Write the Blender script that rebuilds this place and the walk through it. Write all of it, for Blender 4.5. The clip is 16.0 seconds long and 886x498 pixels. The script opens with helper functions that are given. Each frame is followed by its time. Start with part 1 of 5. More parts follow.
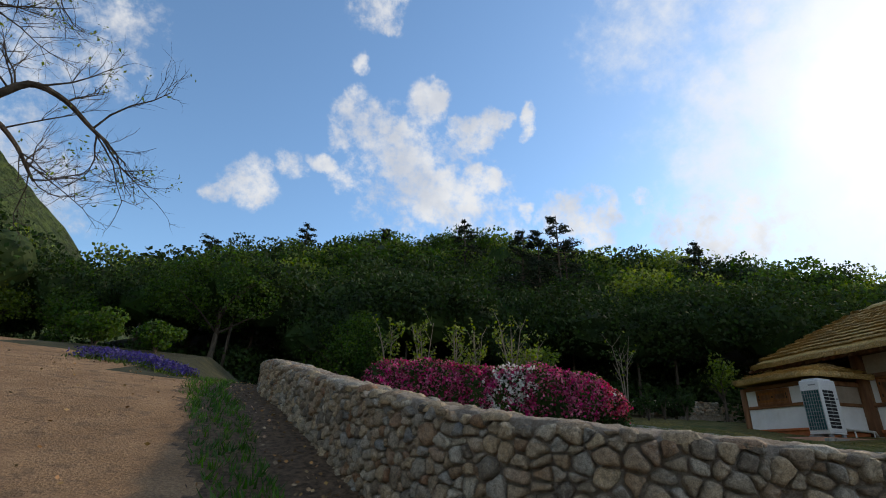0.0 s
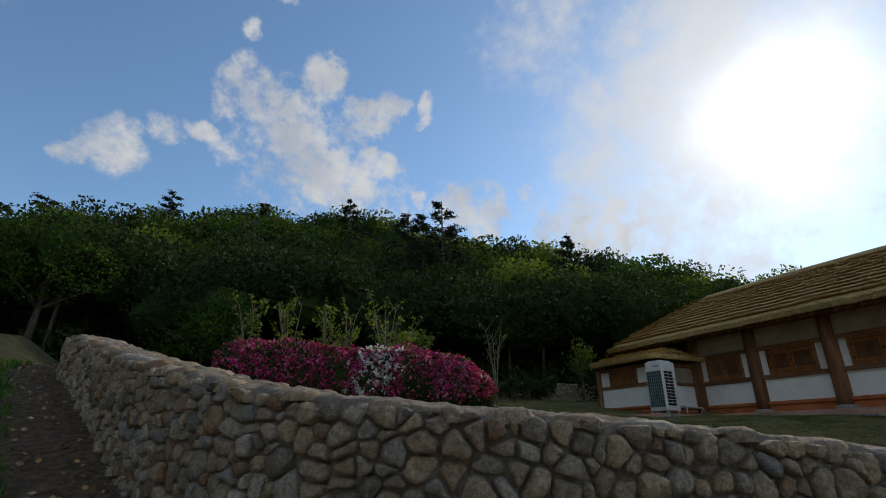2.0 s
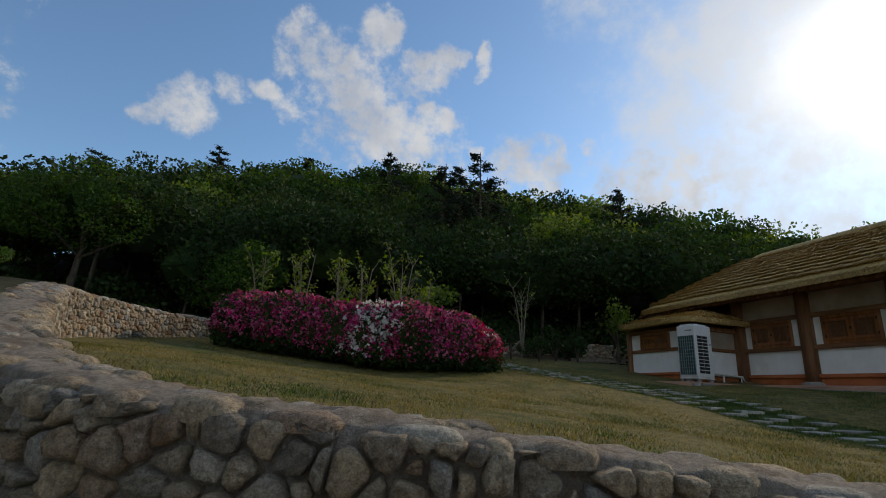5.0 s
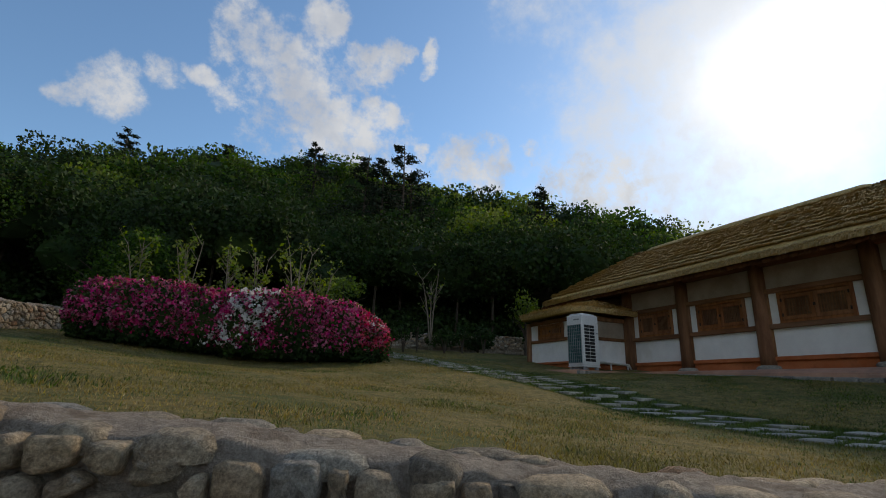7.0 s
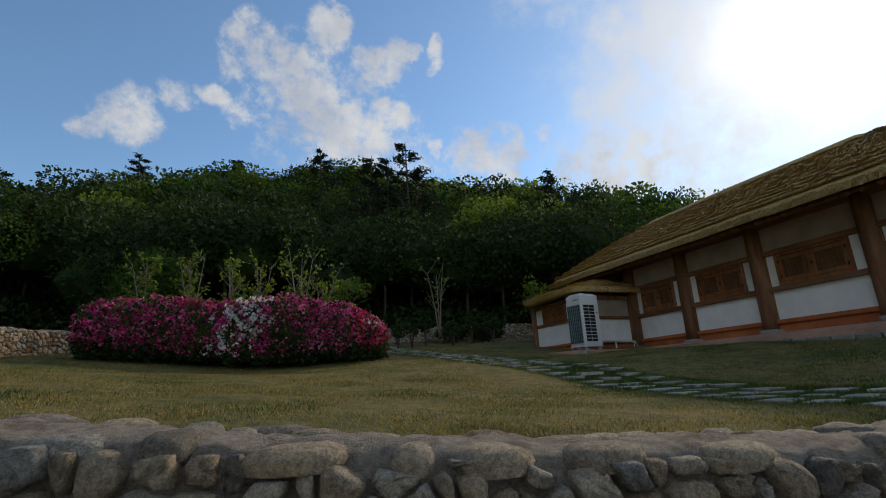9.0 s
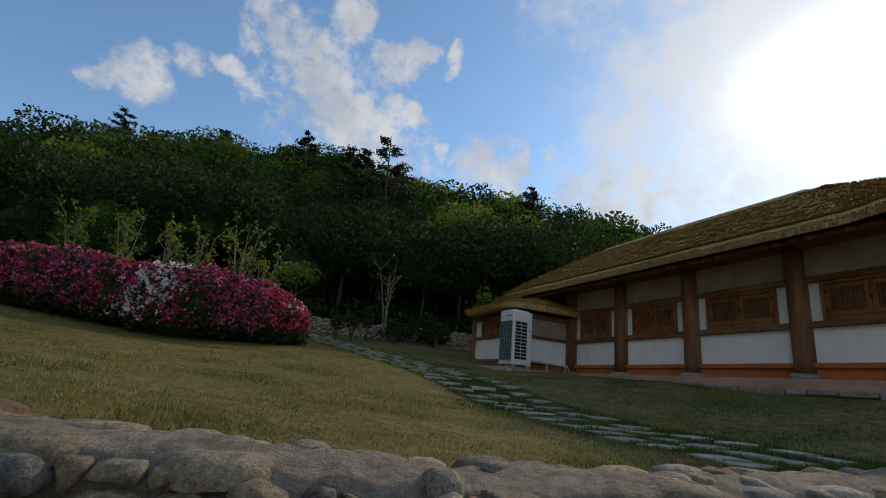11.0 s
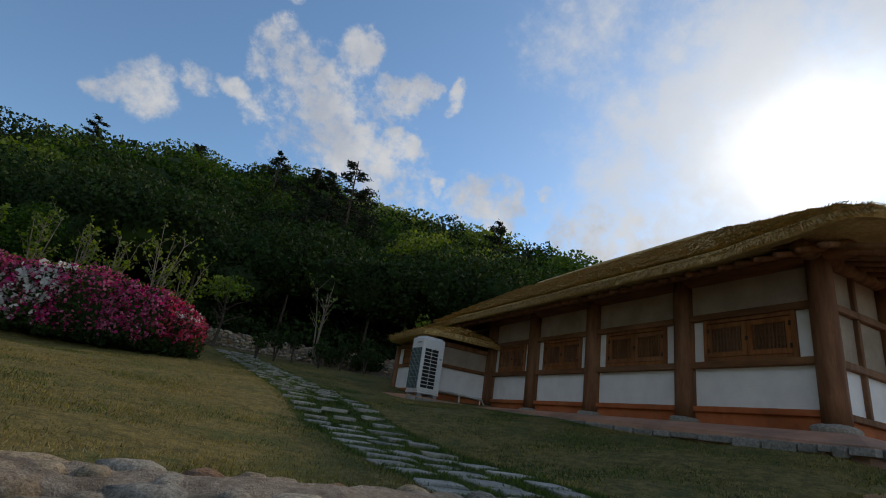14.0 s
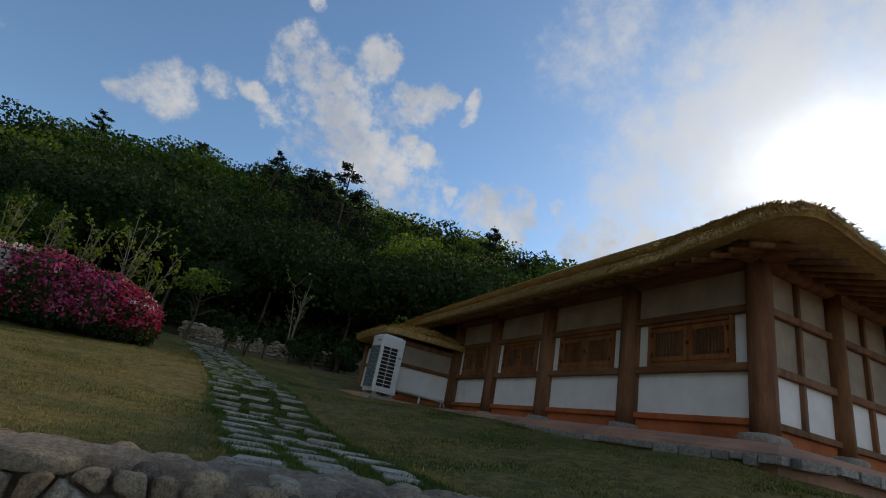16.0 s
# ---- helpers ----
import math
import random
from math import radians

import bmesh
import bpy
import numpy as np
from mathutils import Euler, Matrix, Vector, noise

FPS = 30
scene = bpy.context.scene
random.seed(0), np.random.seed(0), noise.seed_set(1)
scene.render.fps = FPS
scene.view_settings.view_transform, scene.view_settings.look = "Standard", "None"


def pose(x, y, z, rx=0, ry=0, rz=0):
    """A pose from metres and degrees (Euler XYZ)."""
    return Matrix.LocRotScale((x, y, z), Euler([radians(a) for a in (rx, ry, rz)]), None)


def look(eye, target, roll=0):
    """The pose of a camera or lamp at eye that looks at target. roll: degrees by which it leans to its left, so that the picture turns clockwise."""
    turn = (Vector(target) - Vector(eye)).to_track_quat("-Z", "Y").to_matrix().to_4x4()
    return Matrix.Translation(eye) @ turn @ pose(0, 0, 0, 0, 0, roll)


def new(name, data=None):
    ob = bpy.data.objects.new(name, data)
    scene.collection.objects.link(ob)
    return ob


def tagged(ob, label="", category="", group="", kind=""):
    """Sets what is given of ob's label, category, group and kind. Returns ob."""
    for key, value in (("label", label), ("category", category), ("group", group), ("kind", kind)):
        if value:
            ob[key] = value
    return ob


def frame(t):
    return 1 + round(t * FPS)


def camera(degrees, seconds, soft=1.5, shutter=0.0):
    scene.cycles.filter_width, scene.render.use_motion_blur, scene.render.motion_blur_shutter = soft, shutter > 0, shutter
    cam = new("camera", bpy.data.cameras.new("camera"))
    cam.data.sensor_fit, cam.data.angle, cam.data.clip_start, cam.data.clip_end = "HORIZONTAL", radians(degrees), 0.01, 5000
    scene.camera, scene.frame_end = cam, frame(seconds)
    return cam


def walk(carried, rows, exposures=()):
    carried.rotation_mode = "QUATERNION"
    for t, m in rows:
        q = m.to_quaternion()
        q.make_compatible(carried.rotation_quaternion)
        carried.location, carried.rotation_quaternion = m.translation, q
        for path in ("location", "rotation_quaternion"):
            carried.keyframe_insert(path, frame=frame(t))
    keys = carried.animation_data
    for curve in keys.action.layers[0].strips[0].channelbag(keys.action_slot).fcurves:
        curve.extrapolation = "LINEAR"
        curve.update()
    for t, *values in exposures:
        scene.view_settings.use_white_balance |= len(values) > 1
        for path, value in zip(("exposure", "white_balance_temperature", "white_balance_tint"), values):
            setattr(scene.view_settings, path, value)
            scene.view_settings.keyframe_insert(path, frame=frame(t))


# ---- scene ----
cam = camera(84.0, 16.0, soft=1.0)

# seconds, place, turn in degrees
PATH = [
    (0.0, 0.030, -0.060, 1.476, 112.75, -1.95, -12.90),
    (0.5, 0.079, -0.002, 1.496, 111.85, -0.85, -18.15),
    (1.0, 0.260, 0.130, 1.500, 111.50, -0.75, -20.90),
    (1.5, 0.478, 0.309, 1.498, 111.58, -0.17, -22.86),
    (2.0, 0.741, 0.572, 1.508, 111.36, -0.03, -25.84),
    (2.5, 1.018, 0.738, 1.546, 110.95, -0.41, -27.06),
    (3.0, 1.271, 0.847, 1.606, 110.19, -0.84, -25.01),
    (3.5, 1.469, 0.970, 1.652, 109.30, -0.69, -22.52),
    (6.0, 3.300, 0.864, 1.745, 104.46, -3.43, -19.20),
    (6.5, 3.704, 0.830, 1.701, 104.29, -4.16, -22.20),
    (7.0, 3.995, 0.729, 1.645, 106.04, -1.50, -26.18),
    (7.5, 4.143, 0.630, 1.617, 104.04, -2.76, -26.92),
    (8.0, 4.423, 0.547, 1.618, 104.92, -1.77, -23.26),
    (8.5, 4.594, 0.429, 1.588, 105.55, 3.10, -22.22),
    (11.0, 6.310, 0.086, 1.536, 106.03, -5.04, -25.48),
    (11.5, 6.681, 0.030, 1.547, 108.52, -8.03, -28.30),
    (12.0, 7.021, -0.102, 1.558, 109.53, -7.09, -28.66),
    (12.5, 7.361, -0.212, 1.573, 108.12, -6.56, -28.76),
    (13.0, 7.731, -0.296, 1.575, 108.95, -7.40, -28.39),
    (13.5, 8.085, -0.466, 1.583, 109.54, -8.05, -27.98),
    (14.0, 8.386, -0.558, 1.584, 110.16, -8.28, -27.69),
    (14.5, 8.762, -0.593, 1.586, 110.70, -8.54, -27.66),
    (15.0, 9.081, -0.748, 1.572, 111.35, -8.68, -27.71),
    (15.5, 9.377, -0.883, 1.567, 111.48, -8.92, -27.67),
    (16.0, 9.692, -0.921, 1.584, 111.13, -10.66, -27.30),
]
walk(cam, [(row[0], pose(*row[1:])) for row in PATH], [(0.0, 0.22), (1.0, 0.0), (2.0, -0.2), (3.5, -0.28), (6.0, -0.12), (8.5, -0.1), (12.0, -0.16), (16.0, -0.28)])

# ---- world, sun ----
SUN_AZ, SUN_EL = radians(65), radians(30)
SUN = Vector((math.sin(SUN_AZ) * math.cos(SUN_EL), math.cos(SUN_AZ) * math.cos(SUN_EL), math.sin(SUN_EL)))


def sky_dir(az, el):
    a, e = radians(az), radians(el)
    return (math.sin(a) * math.cos(e), math.cos(a) * math.cos(e), math.sin(e))


class Nodes:
    """Short names for wiring shader nodes."""

    def __init__(self, tree):
        self.t = tree
        tree.nodes.clear()

    def n(self, kind):
        return self.t.nodes.new(kind)

    def link(self, a, b):
        self.t.links.new(a, b)

    def put(self, socket, value):
        if isinstance(value, (int, float)):
            socket.default_value = value
        elif isinstance(value, (tuple, list, Vector)):
            v = tuple(value)
            socket.default_value = v + (1,) if socket.type == "RGBA" and len(v) == 3 else v
        else:
            self.link(value, socket)

    def math(self, op, a, b=0.0, clamp=False):
        node = self.n("ShaderNodeMath")
        node.operation, node.use_clamp = op, clamp
        self.put(node.inputs[0], a)
        self.put(node.inputs[1], b)
        return node.outputs[0]

    def vmath(self, op, a, b, out=0):
        node = self.n("ShaderNodeVectorMath")
        node.operation = op
        self.put(node.inputs[0], a)
        if b is not None:
            self.put(node.inputs[1], b)
        return node.outputs[out]

    def span(self, value, a, b, c=0.0, d=1.0):
        node = self.n("ShaderNodeMapRange")
        node.interpolation_type = "SMOOTHSTEP"
        for i, v in enumerate((value, a, b, c, d)):
            self.put(node.inputs[i], v)
        return node.outputs[0]

    def mix(self, f, a, b, blend="MIX"):
        node = self.n("ShaderNodeMix")
        node.data_type, node.blend_type = "RGBA", blend
        self.put(node.inputs[0], f)
        self.put(node.inputs[6], a)
        self.put(node.inputs[7], b)
        return node.outputs[2]

    def noise(self, vec, scale, detail=4.0, rough=0.55, out=0, distortion=0.0):
        node = self.n("ShaderNodeTexNoise")
        if vec is not None:
            self.link(vec, node.inputs["Vector"])
        node.inputs["Scale"].default_value = scale
        node.inputs["Detail"].default_value = detail
        node.inputs["Roughness"].default_value = rough
        node.inputs["Distortion"].default_value = distortion
        return node.outputs[out]


def make_world():
    world = bpy.data.worlds.new("sky")
    scene.world = world
    world.use_nodes = True
    g = Nodes(world.node_tree)
    d = g.n("ShaderNodeTexCoord").outputs["Generated"]
    sky = g.n("ShaderNodeTexSky")
    sky.sky_type, sky.sun_disc = "NISHITA", False
    sky.sun_elevation, sky.sun_rotation = SUN_EL, SUN_AZ
    sky.air_density, sky.dust_density, sky.ozone_density, sky.altitude = 1.0, 0.3, 3.2, 400
    base = g.vmath("SCALE", g.vmath("MULTIPLY", sky.outputs[0], (0.91, 0.97, 0.93)), None)
    base.node.inputs[3].default_value = SKY_STRENGTH
    # clouds: soft banks about a few directions, broken up by noise
    shift = g.vmath("SCALE", g.vmath("SUBTRACT", g.noise(d, 6.0, 5, out=1), (0.5, 0.5, 0.5)), None)
    shift.node.inputs[3].default_value = 0.13
    warp = g.vmath("NORMALIZE", g.vmath("ADD", d, shift), None)
    puff = g.noise(d, 30.0, 9, 0.66)
    fine = g.noise(d, 5.0, 6, 0.6)
    total = None
    banks = [(-14.9, 25.9, 1.2, 0.85), (-11.3, 27.4, 2.3, 0.95), (-7.5, 30.7, 1.5, 0.7), (-4.0, 31.6, 1.5, 0.9), (-2.2, 29.6, 1.5, 0.8), (0.3, 37.9, 2.0, 0.85), (-0.6, 36.0, 1.7, 0.7),
             (3.4, 36.1, 2.4, 0.9), (6.4, 34.7, 3.0, 1), (8.1, 32.7, 3.2, 1.05), (9.8, 30.5, 3.0, 1.05), (10.9, 27.9, 3.0, 1.05), (13.8, 26.9, 2.9, 1), (9.3, 39.3, 2.0, 1.15),
             (14.1, 37.1, 1.3, 0.9), (16.2, 36.6, 1.9, 1.05), (17.9, 38.1, 1.2, 1.0), (22.0, 38.0, 1.0, 0.85), (22.5, 36.6, 0.9, 0.8), (16.1, 31.5, 1.3, 0.9), (18.4, 30.7, 1.4, 1.0),
             (14.8, 29.8, 1.7, 0.95), (22.2, 27.0, 0.9, 0.9), (26.6, 25.3, 2.6, 0.85), (30.6, 24.2, 2.4, 0.9), (31.5, 27.5, 1.6, 0.7), (37.0, 27.3, 1.2, 0.75), (41.2, 22.8, 2.7, 0.8),
             (46.3, 21.1, 3.5, 0.85), (1.1, 49.0, 2.4, 0.95), (3.7, 46.6, 0.8, 0.8), (-0.1, 42.4, 1.0, 0.85), (-36, 20, 7, 0.8), (-50, 32, 13, 0.72), (-34, 36, 6, 0.62),
             (-100, 30, 25, 0.9), (150, 35, 30, 0.9), (-150, 25, 25, 0.9),
             (4, 31, 5.5, 0.5), (9.5, 30, 7.0, 0.6), (15, 26, 6.0, 0.6)]
    for az, el, width, power in banks:
        dot = g.vmath("DOT_PRODUCT", warp, sky_dir(az, el), 1)
        w = g.span(dot, math.cos(radians(width * 1.7)), 1.0, 0.0, power)
        total = w if total is None else g.math("MAXIMUM", total, w)
    cover = g.math("ADD", total, g.math("MULTIPLY", g.math("SUBTRACT", puff, 0.5), 2.3))
    mask = g.math("MULTIPLY", g.span(cover, 0.22, 1.2), g.span(total, 0.02, 0.4))
    toward = g.math("MAXIMUM", g.vmath("DOT_PRODUCT", d, tuple(SUN), 1), 0.0)
    hazy = g.math("MAXIMUM", g.vmath("DOT_PRODUCT", warp, tuple(SUN), 1), 0.0)
    wisps = g.math("ADD", g.math("MULTIPLY", g.math("SUBTRACT", fine, 0.5), 0.45), g.math("MULTIPLY", g.math("SUBTRACT", puff, 0.5), 0.16))
    veil = g.span(g.math("ADD", toward, wisps), 0.875, 1.05)
    shade = g.span(g.noise(d, 9.0, 5), 0.3, 0.7)
    cloud = g.mix(shade, (0.62, 0.66, 0.74), (0.95, 0.95, 0.95))
    col = g.mix(g.math("MULTIPLY", veil, 0.85), base, (0.86, 0.89, 0.94))
    col = g.mix(g.math("MULTIPLY", mask, 0.92), col, cloud)
    glow = g.math("ADD", g.math("MULTIPLY", g.math("POWER", hazy, 22), g.math("ADD", 0.06, g.math("MULTIPLY", g.span(fine, 0.3, 0.7), 0.16))), g.math("MULTIPLY", g.math("POWER", hazy, 150), 1.2))
    lit = g.vmath("SCALE", (1.0, 0.96, 0.88), None)
    g.link(glow, lit.node.inputs[3])
    col = g.vmath("ADD", col, lit)
    back = g.n("ShaderNodeBackground")
    g.link(col, back.inputs[0])
    back.inputs[1].default_value = WORLD_STRENGTH
    g.link(back.outputs[0], g.n("ShaderNodeOutputWorld").inputs[0])


SKY_STRENGTH, WORLD_STRENGTH = 0.245, 0.78
make_world()
sun_data = bpy.data.lights.new("sun", "SUN")
sun_data.energy, sun_data.angle, sun_data.color = 2.3, radians(3.0), (1.0, 0.80, 0.56)
sun = new("sun", sun_data)
sun.matrix_world = look(SUN * 60, (0, 0, 0))

# ---- materials ----
def surface(name, dark, light, scale=8.0, rough=0.85, bump=0.3, grain=60.0, vary=0.0, wear=None, wear_scale=1.2,
            metal=0.0, stretch=(1, 1, 1), island=False, detail=6, translucent=0.0, dist=0.02, grit=0.35):
    """Two tones mixed by noise, a second scale of stain, fine relief; vary: how far single pieces differ."""
    m = bpy.data.materials.new(name)
    m.use_nodes = True
    g = Nodes(m.node_tree)
    vec = g.n("ShaderNodeTexCoord").outputs["Object"]
    if stretch != (1, 1, 1):
        vec = g.vmath("MULTIPLY", vec, stretch)
    if island:
        rnd = g.n("ShaderNodeNewGeometry").outputs["Random Per Island"]
    else:
        rnd = g.n("ShaderNodeObjectInfo").outputs["Random"]
    f = g.span(g.noise(vec, scale, detail, 0.6), 0.3, 0.7)
    col = g.mix(f, dark, light)
    if wear:
        col = g.mix(g.math("MULTIPLY", g.span(g.noise(vec, wear_scale, 5, 0.65), 0.48, 0.66), 0.75), col, wear)
    fine = g.span(g.noise(vec, grain, 4, 0.65), 0.25, 0.75)
    col = g.mix(grit, col, g.mix(fine, (0.35, 0.35, 0.35), (1.0, 1.0, 1.0)), "MULTIPLY")
    if vary:
        hsv = g.n("ShaderNodeHueSaturation")
        g.link(col, hsv.inputs["Color"])
        g.link(g.math("ADD", 1.0 - vary, g.math("MULTIPLY", rnd, 2 * vary)), hsv.inputs["Value"])
        other = g.math("FRACT", g.math("MULTIPLY", rnd, 7.31))
        g.link(g.math("ADD", 0.5 - 0.03 * vary, g.math("MULTIPLY", other, 0.06 * vary)), hsv.inputs["Hue"])
        g.link(g.math("ADD", 1 - 0.5 * vary, g.math("MULTIPLY", g.math("FRACT", g.math("MULTIPLY", rnd, 13.7)), vary)), hsv.inputs["Saturation"])
        col = hsv.outputs[0]
    bsdf = g.n("ShaderNodeBsdfPrincipled")
    g.link(col, bsdf.inputs["Base Color"])
    bsdf.inputs["Metallic"].default_value = metal
    bsdf.inputs["Specular IOR Level"].default_value = 0.3
    g.link(g.math("ADD", rough - 0.08, g.math("MULTIPLY", fine, 0.16)), bsdf.inputs["Roughness"])
    if bump:
        b = g.n("ShaderNodeBump")
        b.inputs["Strength"].default_value = bump
        b.inputs["Distance"].default_value = dist
        g.link(g.math("ADD", g.noise(vec, scale * 2.2, 6, 0.65), g.math("MULTIPLY", fine, 0.5)), b.inputs["Height"])
        g.link(b.outputs[0], bsdf.inputs["Normal"])
    out = g.n("ShaderNodeOutputMaterial")
    shader = bsdf.outputs[0]
    if translucent:
        tr = g.n("ShaderNodeBsdfTranslucent")
        g.link(col, tr.inputs[0])
        mx = g.n("ShaderNodeMixShader")
        mx.inputs[0].default_value = translucent
        g.link(shader, mx.inputs[1])
        g.link(tr.outputs[0], mx.inputs[2])
        shader = mx.outputs[0]
    g.link(shader, out.inputs[0])
    return m


def stone_material(name, island):
    """Field stone: each piece takes its own tone from grey, tan, brown and near black; speckled, with lichen."""
    m = bpy.data.materials.new(name)
    m.use_nodes = True
    g = Nodes(m.node_tree)
    vec = g.n("ShaderNodeTexCoord").outputs["Object"]
    rnd = g.n("ShaderNodeNewGeometry").outputs["Random Per Island"] if island else g.n("ShaderNodeObjectInfo").outputs["Random"]
    ramp = g.n("ShaderNodeValToRGB")
    tones = [(0.0, (0.26, 0.205, 0.15)), (0.14, (0.50, 0.39, 0.25)), (0.28, (0.31, 0.285, 0.24)), (0.42, (0.53, 0.42, 0.275)),
             (0.55, (0.13, 0.12, 0.105)), (0.66, (0.41, 0.33, 0.225)), (0.78, (0.29, 0.145, 0.065)), (0.86, (0.58, 0.53, 0.43)), (1.0, (0.21, 0.22, 0.225))]
    el = ramp.color_ramp.elements
    while len(el) < len(tones):
        el.new(0.5)
    for e, (p, c) in zip(el, tones):
        e.position, e.color = p, (*c, 1)
    g.link(rnd, ramp.inputs[0])
    col = ramp.outputs[0]
    offset = g.vmath("ADD", vec, g.vmath("SCALE", (13.0, 7.0, 5.0), None))
    g.link(rnd, offset.node.inputs[1].links[0].from_node.inputs[3])
    patch = g.span(g.noise(offset, 9.0, 7, 0.65), 0.38, 0.66)
    col = g.mix(g.math("MULTIPLY", patch, 0.6), col, g.mix(0.5, col, (0.42, 0.38, 0.31)))
    stain = g.span(g.noise(offset, 4.0, 5, 0.6), 0.56, 0.7)
    col = g.mix(g.math("MULTIPLY", stain, 0.45), col, (0.13, 0.10, 0.08))
    fleck = g.noise(vec, 120.0, 4, 0.7)
    mid = g.noise(offset, 34.0, 6, 0.72)
    lichen = g.span(g.noise(offset, 22.0, 7, 0.7), 0.58, 0.66)
    col = g.mix(g.math("MULTIPLY", lichen, 0.4), col, (0.55, 0.53, 0.48))
    col = g.mix(0.45, col, g.mix(g.span(fleck, 0.36, 0.64), (0.35, 0.34, 0.33), (1.35, 1.33, 1.3)), "MULTIPLY")
    col = g.mix(0.6, col, g.mix(g.span(mid, 0.34, 0.62), (0.35, 0.33, 0.31), (1.3, 1.28, 1.24)), "MULTIPLY")
    bsdf = g.n("ShaderNodeBsdfPrincipled")
    g.link(col, bsdf.inputs["Base Color"])
    bsdf.inputs["Roughness"].default_value = 0.82
    bsdf.inputs["Specular IOR Level"].default_value = 0.35
    b = g.n("ShaderNodeBump")
    b.inputs["Strength"].default_value, b.inputs["Distance"].default_value = 1.0, 0.035
    relief = g.math("ADD", g.noise(offset, 16.0, 9, 0.72), g.math("MULTIPLY", g.noise(offset, 58.0, 7, 0.75), 0.5))
    g.link(g.math("ADD", relief, g.math("MULTIPLY", fleck, 0.3)), b.inputs["Height"])
    g.link(b.outputs[0], bsdf.inputs["Normal"])
    g.link(bsdf.outputs[0], g.n("ShaderNodeOutputMaterial").inputs[0])
    return m


STONE = stone_material("field_stone", False)
STONE_BITS = stone_material("field_stone_joined", True)
MORTAR = surface("mortar", (0.42, 0.35, 0.28), (0.68, 0.59, 0.485), 26, 0.95, 1.0, 130, wear=(0.30, 0.23, 0.165), wear_scale=5, dist=0.05, grit=0.6)
LAWN = surface("lawn_turf", (0.125, 0.115, 0.03), (0.31, 0.24, 0.075), 7.0, 1.0, 1.0, 30, wear=(0.085, 0.115, 0.025), wear_scale=0.7, dist=0.03, grit=0.85)
GREEN_TURF = surface("green_turf", (0.05, 0.085, 0.02), (0.12, 0.14, 0.035), 5.0, 1.0, 0.9, 70, dist=0.04)
DIRT = surface("sandy_dirt", (0.34, 0.205, 0.105), (0.52, 0.335, 0.185), 1.5, 1.0, 1.0, 34, wear=(0.19, 0.12, 0.07), wear_scale=3.0, dist=0.05, grit=0.75)
LITTER = surface("leaf_litter", (0.10, 0.07, 0.042), (0.29, 0.19, 0.115), 14.0, 1.0, 1.0, 50, dist=0.06)
DRY_LEAF = surface("dry_leaves", (0.22, 0.13, 0.06), (0.46, 0.30, 0.16), 6.0, 0.9, 0, 20, vary=0.5, island=True)
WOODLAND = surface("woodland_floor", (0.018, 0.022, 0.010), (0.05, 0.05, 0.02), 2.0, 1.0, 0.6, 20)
GRASS = surface("grass_blades", (0.15, 0.15, 0.04), (0.40, 0.30, 0.105), 0.9, 0.9, 0, 4, vary=0.42, island=True, translucent=0.3)
GREEN_GRASS = surface("green_grass", (0.055, 0.10, 0.018), (0.125, 0.17, 0.036), 2, 0.9, 0, 4, vary=0.5, island=True, translucent=0.3)
BED_LEAF = surface("strap_leaves", (0.04, 0.11, 0.012), (0.09, 0.19, 0.025), 2, 0.8, 0, 4, vary=0.5, island=True, translucent=0.3)
SLAB = surface("grey_slate", (0.28, 0.265, 0.225), (0.45, 0.425, 0.36), 5, 0.75, 0.5, 60, vary=0.25, wear=(0.14, 0.15, 0.12), wear_scale=3)
LEAF = surface("broad_leaves", (0.034, 0.085, 0.009), (0.095, 0.165, 0.018), 0.7, 0.8, 0, 3, vary=0.45, island=True, translucent=0.42)
LEAF_LIGHT = surface("young_leaves", (0.12, 0.19, 0.022), (0.24, 0.31, 0.05), 0.8, 0.8, 0, 3, vary=0.4, island=True, translucent=0.45)
# own dark foliage; also holds the shade low in the wood as colour
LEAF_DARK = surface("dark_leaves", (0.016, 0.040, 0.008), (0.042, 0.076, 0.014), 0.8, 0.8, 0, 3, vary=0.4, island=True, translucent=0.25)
NEEDLES = surface("pine_needles", (0.012, 0.024, 0.012), (0.03, 0.045, 0.02), 1, 0.85, 0, 3, vary=0.4, island=True, translucent=0.15)
BARK = surface("bark", (0.045, 0.034, 0.026), (0.12, 0.095, 0.07), 12, 0.95, 0.6, 60, stretch=(1, 1, 0.3))
PALE_BARK = surface("pale_bark", (0.17, 0.14, 0.105), (0.31, 0.265, 0.20), 14, 0.9, 0.4, 60, stretch=(1, 1, 0.3))
PINK = surface("pink_blossom", (0.38, 0.03, 0.115), (0.68, 0.135, 0.31), 2.2, 0.7, 0, 3, vary=0.5, island=True, translucent=0.35)
RED = surface("red_blossom", (0.50, 0.03, 0.08), (0.66, 0.08, 0.16), 1.1, 0.7, 0, 3, vary=0.3, island=True, translucent=0.35)
WHITE_BLOOM = surface("white_blossom", (0.72, 0.72, 0.68), (0.86, 0.86, 0.84), 2, 0.7, 0, 3, vary=0.12, island=True, translucent=0.35)
BLUE_BLOOM = surface("blue_blossom", (0.045, 0.035, 0.16), (0.10, 0.08, 0.30), 2, 0.7, 0, 3, vary=0.4, island=True, translucent=0.3)
THATCH = surface("rice_straw_thatch", (0.56, 0.39, 0.15), (0.84, 0.63, 0.31), 14.0, 0.95, 0.9, 70, wear=(0.54, 0.39, 0.17), wear_scale=2.5, island=True, vary=0.22, dist=0.02)
